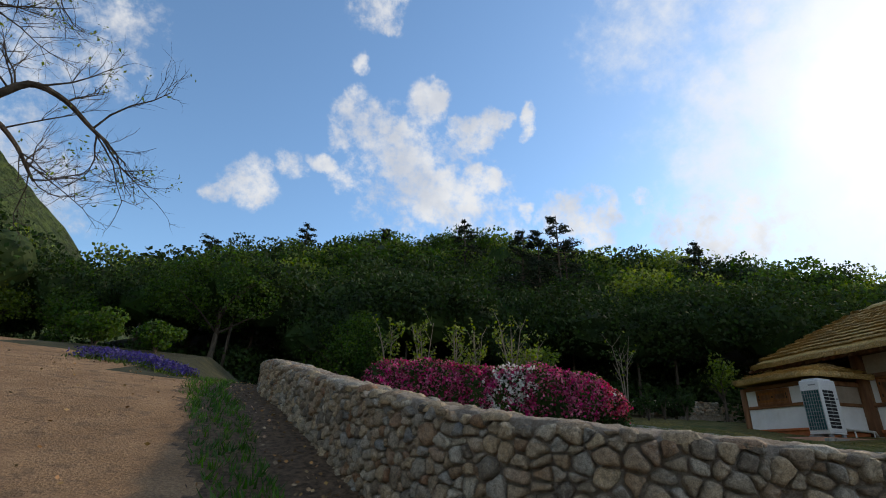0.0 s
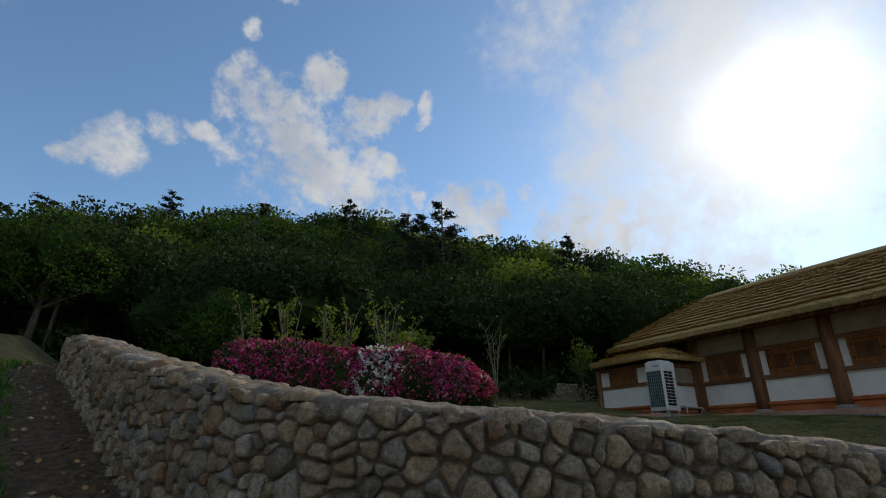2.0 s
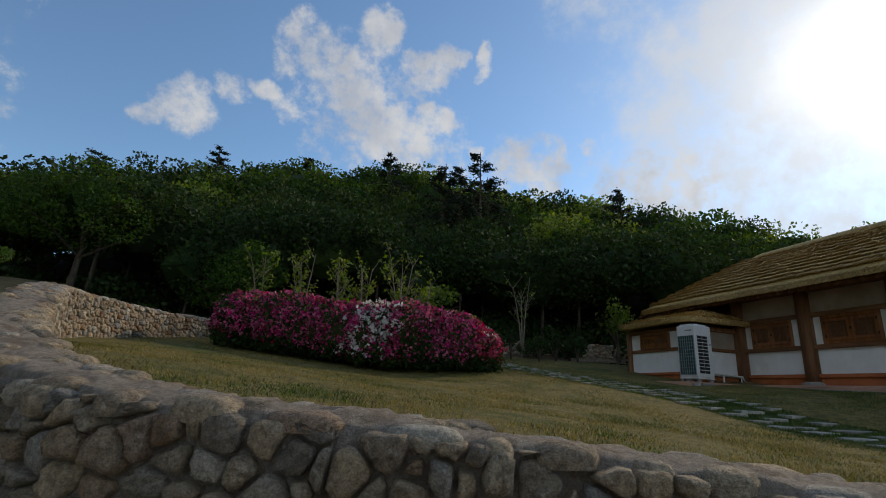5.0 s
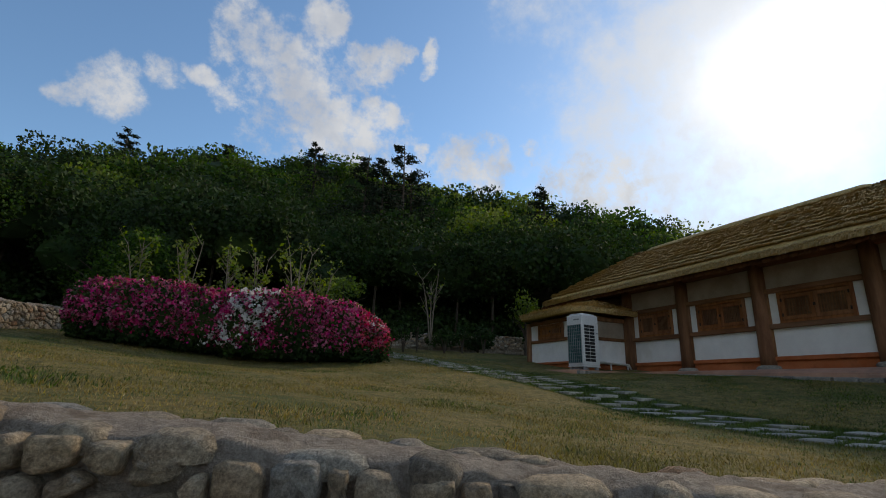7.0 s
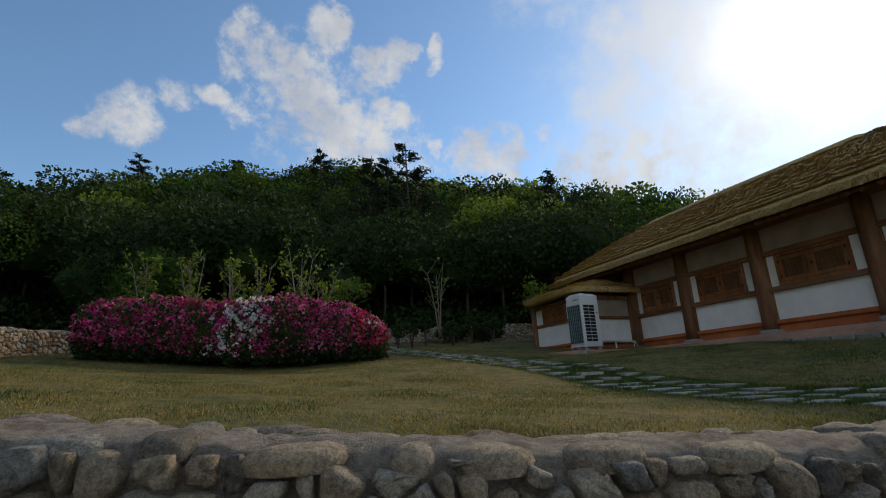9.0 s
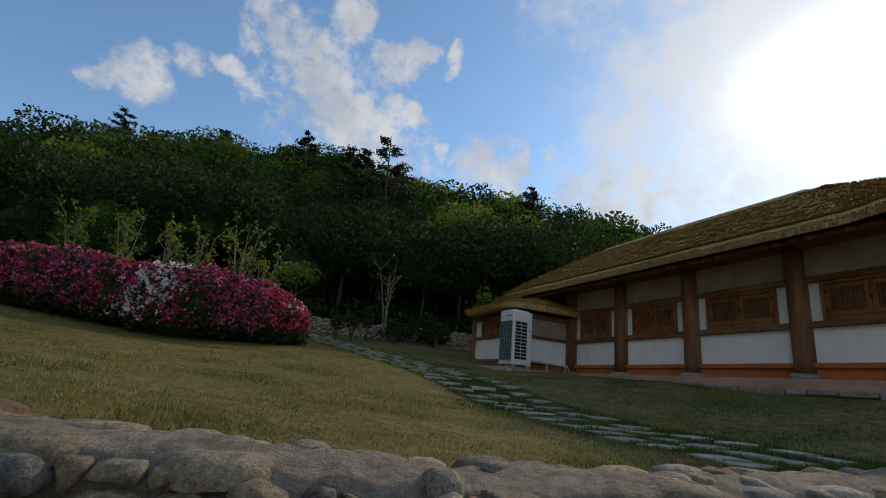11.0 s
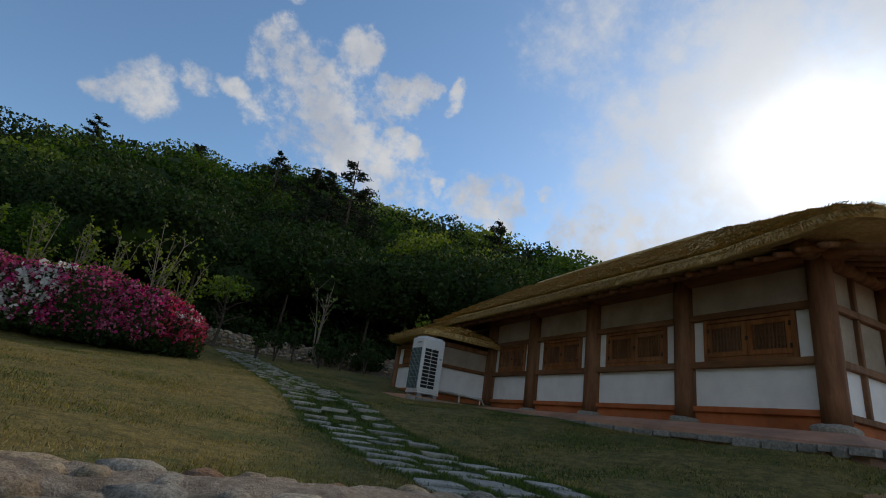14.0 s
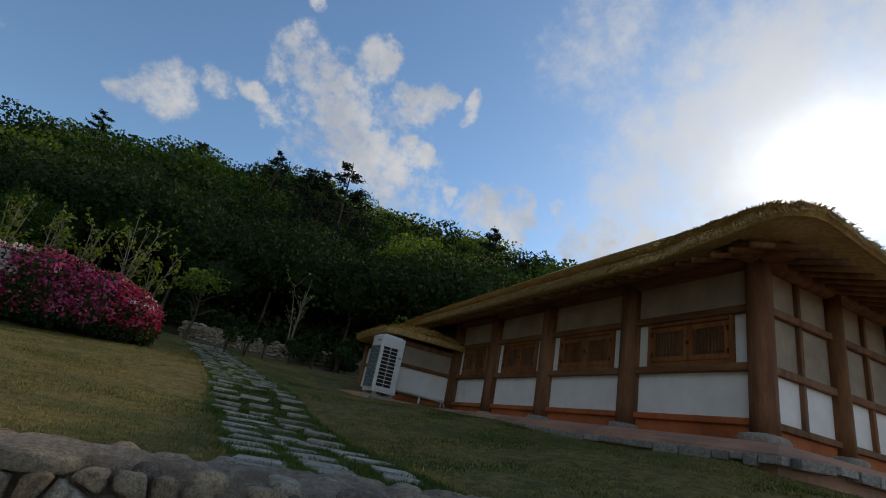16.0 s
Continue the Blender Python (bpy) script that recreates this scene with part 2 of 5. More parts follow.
WOOD = surface("brown_timber", (0.14, 0.062, 0.028), (0.27, 0.135, 0.064), 6, 0.75, 0.35, 50, stretch=(1, 1, 0.15), vary=0.15)
WOOD_BEAM = surface("brown_beam", (0.14, 0.062, 0.028), (0.27, 0.135, 0.064), 6, 0.75, 0.35, 50, stretch=(1, 0.15, 1), vary=0.15)
SHUTTER = surface("orange_brown_wood", (0.19, 0.07, 0.023), (0.33, 0.14, 0.052), 9, 0.7, 0.3, 60, stretch=(1, 1, 0.2), vary=0.12)
PLASTER = surface("white_plaster", (0.78, 0.78, 0.79), (0.87, 0.87, 0.87), 2, 0.9, 0.15, 80, wear=(0.70, 0.68, 0.65), wear_scale=0.8, grit=0.12)
# plaster below the eaves, with their shade put into its colour
SHADED_PLASTER = surface("shaded_plaster", (0.33, 0.265, 0.205), (0.45, 0.37, 0.295), 2, 0.95, 0.2, 80, wear=(0.30, 0.25, 0.2), wear_scale=0.9)
CLAY = surface("red_clay_skirting", (0.42, 0.12, 0.04), (0.56, 0.19, 0.075), 3, 0.95, 0.3, 60, wear=(0.26, 0.08, 0.03), wear_scale=1.5)
CEMENT = surface("pinkish_cement", (0.46, 0.25, 0.17), (0.60, 0.35, 0.245), 2, 0.95, 0.3, 60, wear=(0.3, 0.2, 0.16), wear_scale=0.8)
GRANITE = surface("grey_granite", (0.22, 0.205, 0.185), (0.42, 0.39, 0.35), 30, 0.8, 0.35, 120, vary=0.25, wear=(0.2, 0.2, 0.19), wear_scale=3)
WHITE_METAL = surface("white_enamel", (0.70, 0.71, 0.72), (0.78, 0.78, 0.78), 1.5, 0.45, 0.03, 40, wear=(0.62, 0.62, 0.6), wear_scale=1.5)
TEAL_FIN = surface("teal_coil", (0.01, 0.07, 0.075), (0.03, 0.13, 0.13), 4, 0.5, 0.1, 50, metal=0.3)
BLACK = surface("black_void", (0.012, 0.013, 0.014), (0.025, 0.025, 0.027), 4, 0.7, 0.1, 50)
GREY_PLASTIC = surface("grey_plastic", (0.25, 0.26, 0.28), (0.33, 0.34, 0.35), 4, 0.6, 0.1, 50)
INSULATION = surface("pale_pipe_wrap", (0.58, 0.57, 0.53), (0.72, 0.7, 0.66), 8, 0.8, 0.3, 50)
DARK_PAPER = surface("shaded_paper", (0.14, 0.08, 0.045), (0.22, 0.13, 0.07), 4, 0.95, 0.1, 60)
BRASS = surface("dark_iron", (0.03, 0.025, 0.02), (0.07, 0.05, 0.04), 20, 0.5, 0.2, 60, metal=0.7)

# ---- building helpers ----
def mesh_of(name, verts, faces, materials, smooth=False, slots=None):
    me = bpy.data.meshes.new(name)
    me.from_pydata([tuple(v) for v in verts], [], [tuple(f) for f in faces])
    for m in materials if isinstance(materials, (list, tuple)) else [materials]:
        me.materials.append(m)
    if slots is not None:
        me.polygons.foreach_set("material_index", np.asarray(slots, dtype=np.int32))
    if smooth:
        me.polygons.foreach_set("use_smooth", np.ones(len(me.polygons), dtype=bool))
    me.update()
    return me


def big_mesh(name, verts, faces, material, smooth=False):
    """A mesh from arrays: verts n x 3, faces m x 3 or m x 4."""
    verts, faces = np.asarray(verts, np.float32), np.asarray(faces, np.int32)
    me = bpy.data.meshes.new(name)
    m, k = faces.shape
    me.vertices.add(len(verts))
    me.vertices.foreach_set("co", verts.ravel())
    me.loops.add(m * k)
    me.loops.foreach_set("vertex_index", faces.ravel())
    me.polygons.add(m)
    me.polygons.foreach_set("loop_start", np.arange(0, m * k, k, dtype=np.int32))
    me.polygons.foreach_set("use_smooth", np.full(m, smooth))
    me.materials.append(material)
    me.update(calc_edges=True)
    me.validate()
    return me


def thing(name, at, label, category, group="", kind=""):
    ob = new(name)
    ob.empty_display_size = 0.1
    ob.location = at
    return tagged(ob, label, category, group, kind)


def under(ob, parent):
    """Hang ob, whose mesh is in world metres, under parent."""
    ob.parent = parent
    if parent.parent is None:
        ob.matrix_parent_inverse = Matrix.Translation(-parent.location)
    return ob


def piece(name, me, parent, label=""):
    ob = new(name, me)
    if label:
        ob["label"] = label
    return under(ob, parent)


def part(name, bm, material, parent, label="", smooth=False):
    me = bpy.data.meshes.new(name)
    bm.to_mesh(me)
    bm.free()
    me.materials.append(material)
    if smooth:
        me.polygons.foreach_set("use_smooth", np.ones(len(me.polygons), dtype=bool))
    return piece(name, me, parent, label)


def block(x0, x1, y0, y1, z0, z1, bevel=0.008, bm=None):
    """A box with broken edges, into a bmesh."""
    own = bm is None
    one = bmesh.new()
    bmesh.ops.create_cube(one, size=1)
    for v in one.verts:
        v.co = ((x0 + x1) / 2 + v.co.x * (x1 - x0), (y0 + y1) / 2 + v.co.y * (y1 - y0), (z0 + z1) / 2 + v.co.z * (z1 - z0))
    if bevel:
        bmesh.ops.bevel(one, geom=list(one.edges), offset=bevel, segments=1, affect="EDGES")
    if own:
        return one
    me = bpy.data.meshes.new("tmp")
    one.to_mesh(me)
    one.free()
    bm.from_mesh(me)
    bpy.data.meshes.remove(me)
    return bm


def tube(points, radii, sides=7, bm=None, cap=True):
    """A round limb through points."""
    bm = bm or bmesh.new()
    rings = []
    pts = [Vector(p) for p in points]
    for i, p in enumerate(pts):
        d = (pts[min(i + 1, len(pts) - 1)] - pts[max(i - 1, 0)]).normalized()
        a = d.cross(Vector((0.31, 0.77, 0.56))).normalized()
        b = d.cross(a)
        r = radii[i] if isinstance(radii, (list, tuple)) else radii
        rings.append([bm.verts.new(p + r * (math.cos(2 * math.pi * k / sides) * a + math.sin(2 * math.pi * k / sides) * b)) for k in range(sides)])
    for lo, hi in zip(rings, rings[1:]):
        for k in range(sides):
            bm.faces.new((lo[k], lo[(k + 1) % sides], hi[(k + 1) % sides], hi[k]))
    if cap:
        bm.faces.new(rings[0][::-1])
        bm.faces.new(rings[-1])
    return bm


def spline(points, n):
    """Catmull-Rom through points, n samples a span."""
    p = np.asarray(points, float)
    p = np.vstack([2 * p[0] - p[1], p, 2 * p[-1] - p[-2]])
    out = []
    for i in range(1, len(p) - 2):
        for t in np.arange(n) / n:
            out.append(0.5 * (2 * p[i] + (p[i + 1] - p[i - 1]) * t + (2 * p[i - 1] - 5 * p[i] + 4 * p[i + 1] - p[i + 2]) * t * t
                              + (3 * p[i] - p[i - 1] - 3 * p[i + 1] + p[i + 2]) * t ** 3))
    out.append(p[-2])
    return np.array(out)


# ---- the lie of the land ----
# garden wall: middle line and height of its top
WALL_LINE = [(2.0, 20.0, 3.75), (-0.3, 16.0, 3.48), (-1.15, 13.0, 3.34), (-1.1, 11.0, 3.2), (-0.7, 9.5, 2.95), (-0.05, 7.4, 2.52), (0.55, 5.6, 2.16),
             (1.2, 4.25, 1.88), (2.0, 3.3, 1.71), (3.0, 2.85, 1.63), (4.2, 2.45, 1.51), (5.6, 2.02, 1.38), (7.2, 1.66, 1.30),
             (9.2, 1.65, 1.29), (11.2, 1.95, 1.28), (14.0, 2.0, 1.33), (18.0, 1.2, 1.40), (24.0, 0.0, 1.45)]
WALL_HALF = 0.24
wall_line = spline(WALL_LINE, 24)

# heights of the lawn at known places
LAWN_MARKS = np.array([(2.3, 3.4, 1.52), (1.2, 4.8, 1.74), (0.7, 7.0, 2.0), (4.4, 2.9, 1.40), (7.4, 2.2, 1.16), (9.2, 2.2, 1.12),
                       (11.2, 4.8, 1.28), (10.8, 7.1, 1.48), (11.2, 8.1, 1.72), (10.5, 11.4, 2.08), (1.2, 16.0, 2.75), (5.0, 12.7, 2.05),
                       (8.3, 13.0, 2.25), (15.5, 3.0, 1.92), (15.5, 5.5, 1.98), (15.5, 8.0, 2.13), (14.0, 12.0, 2.22), (13.0, 2.6, 1.45), (17.0, 21.0, 3.6),
                       (10.0, 19.0, 3.0), (3.0, 24.0, 4.0), (24.0, 10.0, 2.2), (22.0, 2.0, 1.6), (6.0, 6.5, 1.55), (24.0, 24.0, 4.0)])


def rbf(marks):
    d = np.linalg.norm(marks[:, None, :2] - marks[None, :, :2], axis=2)
    n = len(marks)
    a = np.zeros((n + 3, n + 3))
    a[:n, :n] = d + 0.4 * np.eye(n)
    a[:n, n], a[n, :n] = 1, 1
    a[:n, n + 1:], a[n + 1:, :n] = marks[:, :2], marks[:, :2].T
    return np.linalg.solve(a, np.r_[marks[:, 2], 0, 0, 0])


LAWN_FIT = rbf(LAWN_MARKS)


def lawn_z(x, y):
    x, y = np.asarray(x, float), np.asarray(y, float)
    d = np.hypot(x[..., None] - LAWN_MARKS[:, 0], y[..., None] - LAWN_MARKS[:, 1])
    n = len(LAWN_MARKS)
    return d @ LAWN_FIT[:n] + LAWN_FIT[n] + LAWN_FIT[n + 1] * x + LAWN_FIT[n + 2] * y


def outer_z(x, y):
    x, y = np.asarray(x, float), np.asarray(y, float)
    up = np.maximum(y - 1.5, 0)
    z = 0.30 * np.minimum(up, 6.5) + 0.20 * np.clip(y - 8.0, 0, 14)
    z = z + 0.06 * np.clip(-x - 1.0, 0, 20) * np.clip(y / 8, 0, 1)
    low = np.clip((x + 4.5) / 2.0, 0, 1) * np.clip((y - 11.0) / 2.0, 0, 1)
    z = z * (1 - low) + low * np.minimum(z, 2.75 + 0.05 * (y - 11))
    fade = np.clip((x - 3.0) / 3.0, 0, 1)
    return z * (1 - fade) + fade * np.minimum(z, 0.12 * up)


# skyline of the wooded hill: azimuth in degrees, elevation of its tree tops
HILL_AZ = np.array([-180, -100, -60, -40, -28, -20, -7, 0, 10, 22, 32, 45, 55, 70, 90, 130, 180.0])
HILL_EL = np.array([3, 5, 8, 10, 13, 16.4, 21.9, 23.4, 24.2, 22.9, 20.8, 18.2, 15.2, 12, 9, 4, 3.0])
HILL_X, HILL_Y = 4.0, 0.0


def hill_z(x, y):
    dx, dy = np.asarray(x, float) - HILL_X, np.asarray(y, float) - HILL_Y
    r, az = np.hypot(dx, dy), np.degrees(np.arctan2(dx, dy))
    top = 1.5 + 50 * np.tan(np.radians(np.interp(az, HILL_AZ, HILL_EL))) - 7.0
    k = np.clip((r - 25) / 25, 0, 1)
    z = np.maximum(top, 2.0) * (k * 0.75 + 0.25 * k * k * (3 - 2 * k))
    return z * np.clip(1 - (r - 52) / 300, 0.15, 1)


def inside_garden(x, y):
    """Which points lie on the lawn's side of the wall."""
    x, y = np.asarray(x, float), np.asarray(y, float)
    ring = np.vstack([wall_line[:, :2], [(60, 0), (60, 60), (2.6, 60)]])
    res = np.zeros(x.shape, bool)
    for (x0, y0), (x1, y1) in zip(ring, np.roll(ring, -1, 0)):
        if y0 == y1:
            continue
        c = (y0 > y) != (y1 > y)
        res ^= c & (x < (x1 - x0) * (y - y0) / (y1 - y0) + x0)
    return res


def ground_z(x, y):
    x, y = np.asarray(x, float), np.asarray(y, float)
    r = np.hypot(x - HILL_X, y - HILL_Y)
    near = np.where(inside_garden(x, y), lawn_z(np.clip(x, -2, 25), np.clip(y, 1, 25)), outer_z(np.clip(x, -25, 30), np.clip(y, -25, 25)))
    k = np.clip((r - 22) / 14, 0, 1)
    return near * (1 - 0.6 * k) + hill_z(x, y)


def make_ground():
    far = [30, 34, 39, 45, 52, 60, 75, 100, 140, 200, 300, 500, 900, 1600]
    xs = np.array(sorted([-16 - a + 30 for a in far]) + list(np.arange(-16, -4, 0.25)) + list(np.arange(-4, 3, 0.1)) + list(np.arange(3, 24, 0.25)) + [24 + a - 30 for a in far])
    ys = np.array(sorted([-6 - a + 30 for a in far]) + list(np.arange(-6, 1, 0.25)) + list(np.arange(1, 14, 0.1)) + list(np.arange(14, 26, 0.25)) + [26 + a - 30 for a in far])
    xs, ys = np.unique(xs), np.unique(ys)
    gx, gy = np.meshgrid(xs, ys, indexing="ij")
    gz = ground_z(gx, gy)
    rough = np.array([[noise.noise((a * 0.9, b * 0.9, 0)) * 0.03 + noise.noise((a * 3, b * 3, 5)) * 0.012 for b in ys] for a in xs])
    gz = gz + rough
    nx, ny = len(xs), len(ys)
    idx = np.arange(nx * ny).reshape(nx, ny)
    faces = np.stack([idx[:-1, :-1], idx[1:, :-1], idx[1:, 1:], idx[:-1, 1:]], -1).reshape(-1, 4)
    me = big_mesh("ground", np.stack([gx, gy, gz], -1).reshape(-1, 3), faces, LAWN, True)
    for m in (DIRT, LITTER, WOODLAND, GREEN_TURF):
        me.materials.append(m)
    cx, cy = (gx[:-1, :-1] + gx[1:, 1:]).ravel() / 2, (gy[:-1, :-1] + gy[1:, 1:]).ravel() / 2
    slot = np.where(inside_garden(cx, cy), 0, 1)
    out = wall_line[:, :2]
    near = np.array([np.min(np.hypot(out[:, 0] - a, out[:, 1] - b)) for a, b in zip(cx, cy)])
    ragged = np.array([noise.noise((a * 1.7, b * 1.7, 4)) * 0.35 + noise.noise((a * 6, b * 6, 2)) * 0.12 for a, b in zip(cx, cy)])
    slot[(slot == 1) & (near + ragged < 1.65 - np.clip(2.5 - cy, 0, 2)) & (cx < 3.5)] = 2
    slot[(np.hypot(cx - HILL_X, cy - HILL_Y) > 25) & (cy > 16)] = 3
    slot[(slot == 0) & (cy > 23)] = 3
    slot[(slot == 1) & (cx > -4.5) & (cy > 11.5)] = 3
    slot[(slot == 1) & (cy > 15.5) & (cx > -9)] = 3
    slot[(slot == 0) & (np.abs(cx - np.interp(cy, [2, 7, 14, 20.5], [10.85, 10.8, 10.45, 9.9])) < 0.7) & (cy < 20.6)] = 4
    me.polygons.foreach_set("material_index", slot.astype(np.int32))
    ob = new("ground", me)
    tagged(ob, "dry sloping lawn, sandy dirt and woodland floor", "ground", kind="structure")


make_ground()


# ---- garden wall of field stones ----
def wall_sections():
    """Arc length, middle, unit normal towards the walker, and top along the wall."""
    p = wall_line
    d = np.gradient(p[:, :2], axis=0)
    d /= np.linalg.norm(d, axis=1)[:, None]
    n = np.stack([d[:, 1], -d[:, 0]], 1)
    s = np.r_[0, np.cumsum(np.linalg.norm(np.diff(p[:, :2], axis=0), axis=1))]
    # the walker stands on the side away from the lawn
    if inside_garden(*(p[150, :2] + n[150] * 0.6)):
        n = -n
    return s, p, n


WS, WP, WN = wall_sections()


def on_wall(s, side, out=0.0):
    """Plan place and outward normal on a face of the wall at arc length s; side 1 the walker's, -1 the lawn's."""
    x, y = np.interp(s, WS, WP[:, 0]), np.interp(s, WS, WP[:, 1])
    nx, ny = np.interp(s, WS, WN[:, 0]), np.interp(s, WS, WN[:, 1])
    l = math.hypot(nx, ny)
    nx, ny = nx / l * side, ny / l * side
    return x + nx * (WALL_HALF + out), y + ny * (WALL_HALF + out), nx, ny


def wall_top(s):
    return float(np.interp(s, WS, WP[:, 2]))


def make_wall_core():
    """Mortar core with an uneven, gently crowned top."""
    bm = bmesh.new()
    rows = []
    steps = np.arange(0, WS[-1], 0.045)
    for s in steps:
        z = wall_top(s)
        ring = []
        x0, y0, nx, ny = on_wall(s, 1, -0.014)
        x1, y1, _, _ = on_wall(s, -1, -0.03)
        low = min(float(outer_z(x0, y0)), float(lawn_z(x1, y1))) - 0.4
        ring.append((x0, y0, low))
        for i in range(21):
            u = i / 20
            x, y = x0 + (x1 - x0) * u, y0 + (y1 - y0) * u
            h = z - 0.05 * abs(2 * u - 1) ** 3 + 0.022 * noise.noise((x * 9, y * 9, 1)) + 0.03 * noise.noise((x * 2.3, y * 2.3, 7)) + 0.014 * noise.noise((x * 26, y * 26, 3))
            if i in (0, 20):
                h -= 0.05
            ring.append((x, y, h))
        ring.append((x1, y1, low))
        rows.append([bm.verts.new(c) for c in ring])
    for a, b in zip(rows, rows[1:]):
        for i in range(len(a) - 1):
            bm.faces.new((a[i], a[i + 1], b[i + 1], b[i]))
    bmesh.ops.recalc_face_normals(bm, faces=bm.faces)
    me = bpy.data.meshes.new("garden_wall")
    bm.to_mesh(me)
    bm.free()
    me.materials.append(MORTAR)
    me.polygons.foreach_set("use_smooth", np.ones(len(me.polygons), dtype=bool))
    ob = new("garden_wall", me)
    return tagged(ob, "curving garden wall of rough field stones set in tan mortar", "stone wall", kind="structure")


garden_wall = make_wall_core()


def cut(poly, a, n):
    """The part of a polygon behind the line through a with normal n."""
    out = []
    for i in range(len(poly)):
        p, q = poly[i], poly[(i + 1) % len(poly)]
        dp, dq = (p[0] - a[0]) * n[0] + (p[1] - a[1]) * n[1], (q[0] - a[0]) * n[0] + (q[1] - a[1]) * n[1]
        if dp <= 0:
            out.append(p)
        if (dp < 0 < dq) or (dq < 0 < dp):
            t = dp / (dp - dq)
            out.append((p[0] + t * (q[0] - p[0]), p[1] + t * (q[1] - p[1])))
    return out


def stone_cells(s0, s1, low, high, w, h, rng):
    """Irregular cells that fill a strip of wall between low(s) and high(s)."""
    seeds = []
    row = 0
    zmin, zmax = min(low(s) for s in np.linspace(s0, s1, 30)), max(high(s) for s in np.linspace(s0, s1, 30))
    z = zmin
    while z < zmax + h:
        s = s0 - w + (row % 2) * w * 0.5
        while s < s1 + w:
            seeds.append((s + rng.uniform(-0.46, 0.46) * w, z + rng.uniform(-0.4, 0.4) * h, rng.uniform(-1, 1), rng.uniform(0, 1) ** 2.5 * 0.0075))
            s += w
        z += h
        row += 1
    # some stones are large: drop close neighbours of a few
    keep = []
    for q in seeds:
        if q[2] > -0.7 or rng.random() < 0.25:
            keep.append(q)
    cells = []
    arr = np.array(keep)
    for q in keep:
        if not (s0 <= q[0] < s1 and low(q[0]) - h * 0.3 < q[1] < high(q[0])):
            continue
        poly = [(q[0] - w, q[1] - 1.1 * h), (q[0] + w, q[1] - 1.1 * h), (q[0] + w, q[1] + 1.1 * h), (q[0] - w, q[1] + 1.1 * h)]
        d = np.hypot((arr[:, 0] - q[0]) / w, (arr[:, 1] - q[1]) / h)
        for j in np.argsort(d)[1:14]:
            o = arr[j]
            n = (o[0] - q[0], o[1] - q[1])
            share = min(max(0.5 + (q[3] - o[3]) / (2 * (n[0] ** 2 + n[1] ** 2) + 1e-6), 0.2), 0.8)
            m = (q[0] + n[0] * share, q[1] + n[1] * share)
            poly = cut(poly, m, n)
            if len(poly) < 3:
                break
        if len(poly) >= 3:
            top = high(q[0])
            poly = cut(poly, (q[0], top), (0, 1))
        if len(poly) >= 3:
            cells.append(poly)
    return cells


def rounded(poly, gap, n=16):
    """A cell drawn in by the joint, its corners rounded, as n points."""
    p = np.array(poly)
    c = p.mean(0)
    pts = []
    m = len(p)
    for i in range(m):
        a, b, e = p[i - 1], p[i], p[(i + 1) % m]
        for t in (0.0, 0.5, 1.0):
            q0, q2 = b + (a - b) * 0.22, b + (e - b) * 0.22
            pts.append((1 - t) ** 2 * q0 + 2 * t * (1 - t) * b + t * t * q2)
    pts = np.array(pts)
    l = np.r_[0, np.cumsum(np.linalg.norm(np.diff(np.vstack([pts, pts[:1]]), axis=0), axis=1))]
    loop = np.vstack([pts, pts[:1]])
    k = np.linspace(0, l[-1], n, endpoint=False)
    res = np.stack([np.interp(k, l, loop[:, 0]), np.interp(k, l, loop[:, 1])], 1)
    v = res - c
    r = np.linalg.norm(v, axis=1)[:, None]
    return c, c + v * np.maximum(r - gap, r * 0.5) / np.maximum(r, 1e-6)


def stone_shape(poly, side, rng, gap, bulge):
    c, ring = rounded(poly, gap)
    size = math.sqrt(max(1e-4, np.ptp(ring[:, 0]) * np.ptp(ring[:, 1])))
    out = min(bulge * size, 0.055) * rng.uniform(0.45, 1.35)
    rough = rng.uniform(0.004, 0.016)
    tilt = rng.uniform(-0.16, 0.16), rng.uniform(-0.2, 0.12)
    verts, n = [], len(ring)

    def add(q, o):
        o += tilt[0] * (q[0] - c[0]) + tilt[1] * (q[1] - c[1])
        x, y, _, _ = on_wall(float(q[0]), side, float(o))
        verts.append((x, y, float(q[1])))

    for scale, o in ((1.0, -0.06), (0.96, 0.42 * out), (0.84, 0.88 * out), (0.5, out)):
        for q in ring:
            j = rng.uniform(-0.075, 0.075)
            add(c + (q - c) * (scale + j * (scale < 1)), o + rng.uniform(-rough, rough) * (scale < 1))
    add(c, out * 1.02)
    faces = []
    for k in range(3):
        for i in range(n):
            a, b = k * n + i, k * n + (i + 1) % n
            faces.append((a, b, b + n, a + n))
    faces += [(3 * n + i, 3 * n + (i + 1) % n, 4 * n) for i in range(n)]
    if side < 0:
        faces = [f[::-1] for f in faces]
    return verts, faces


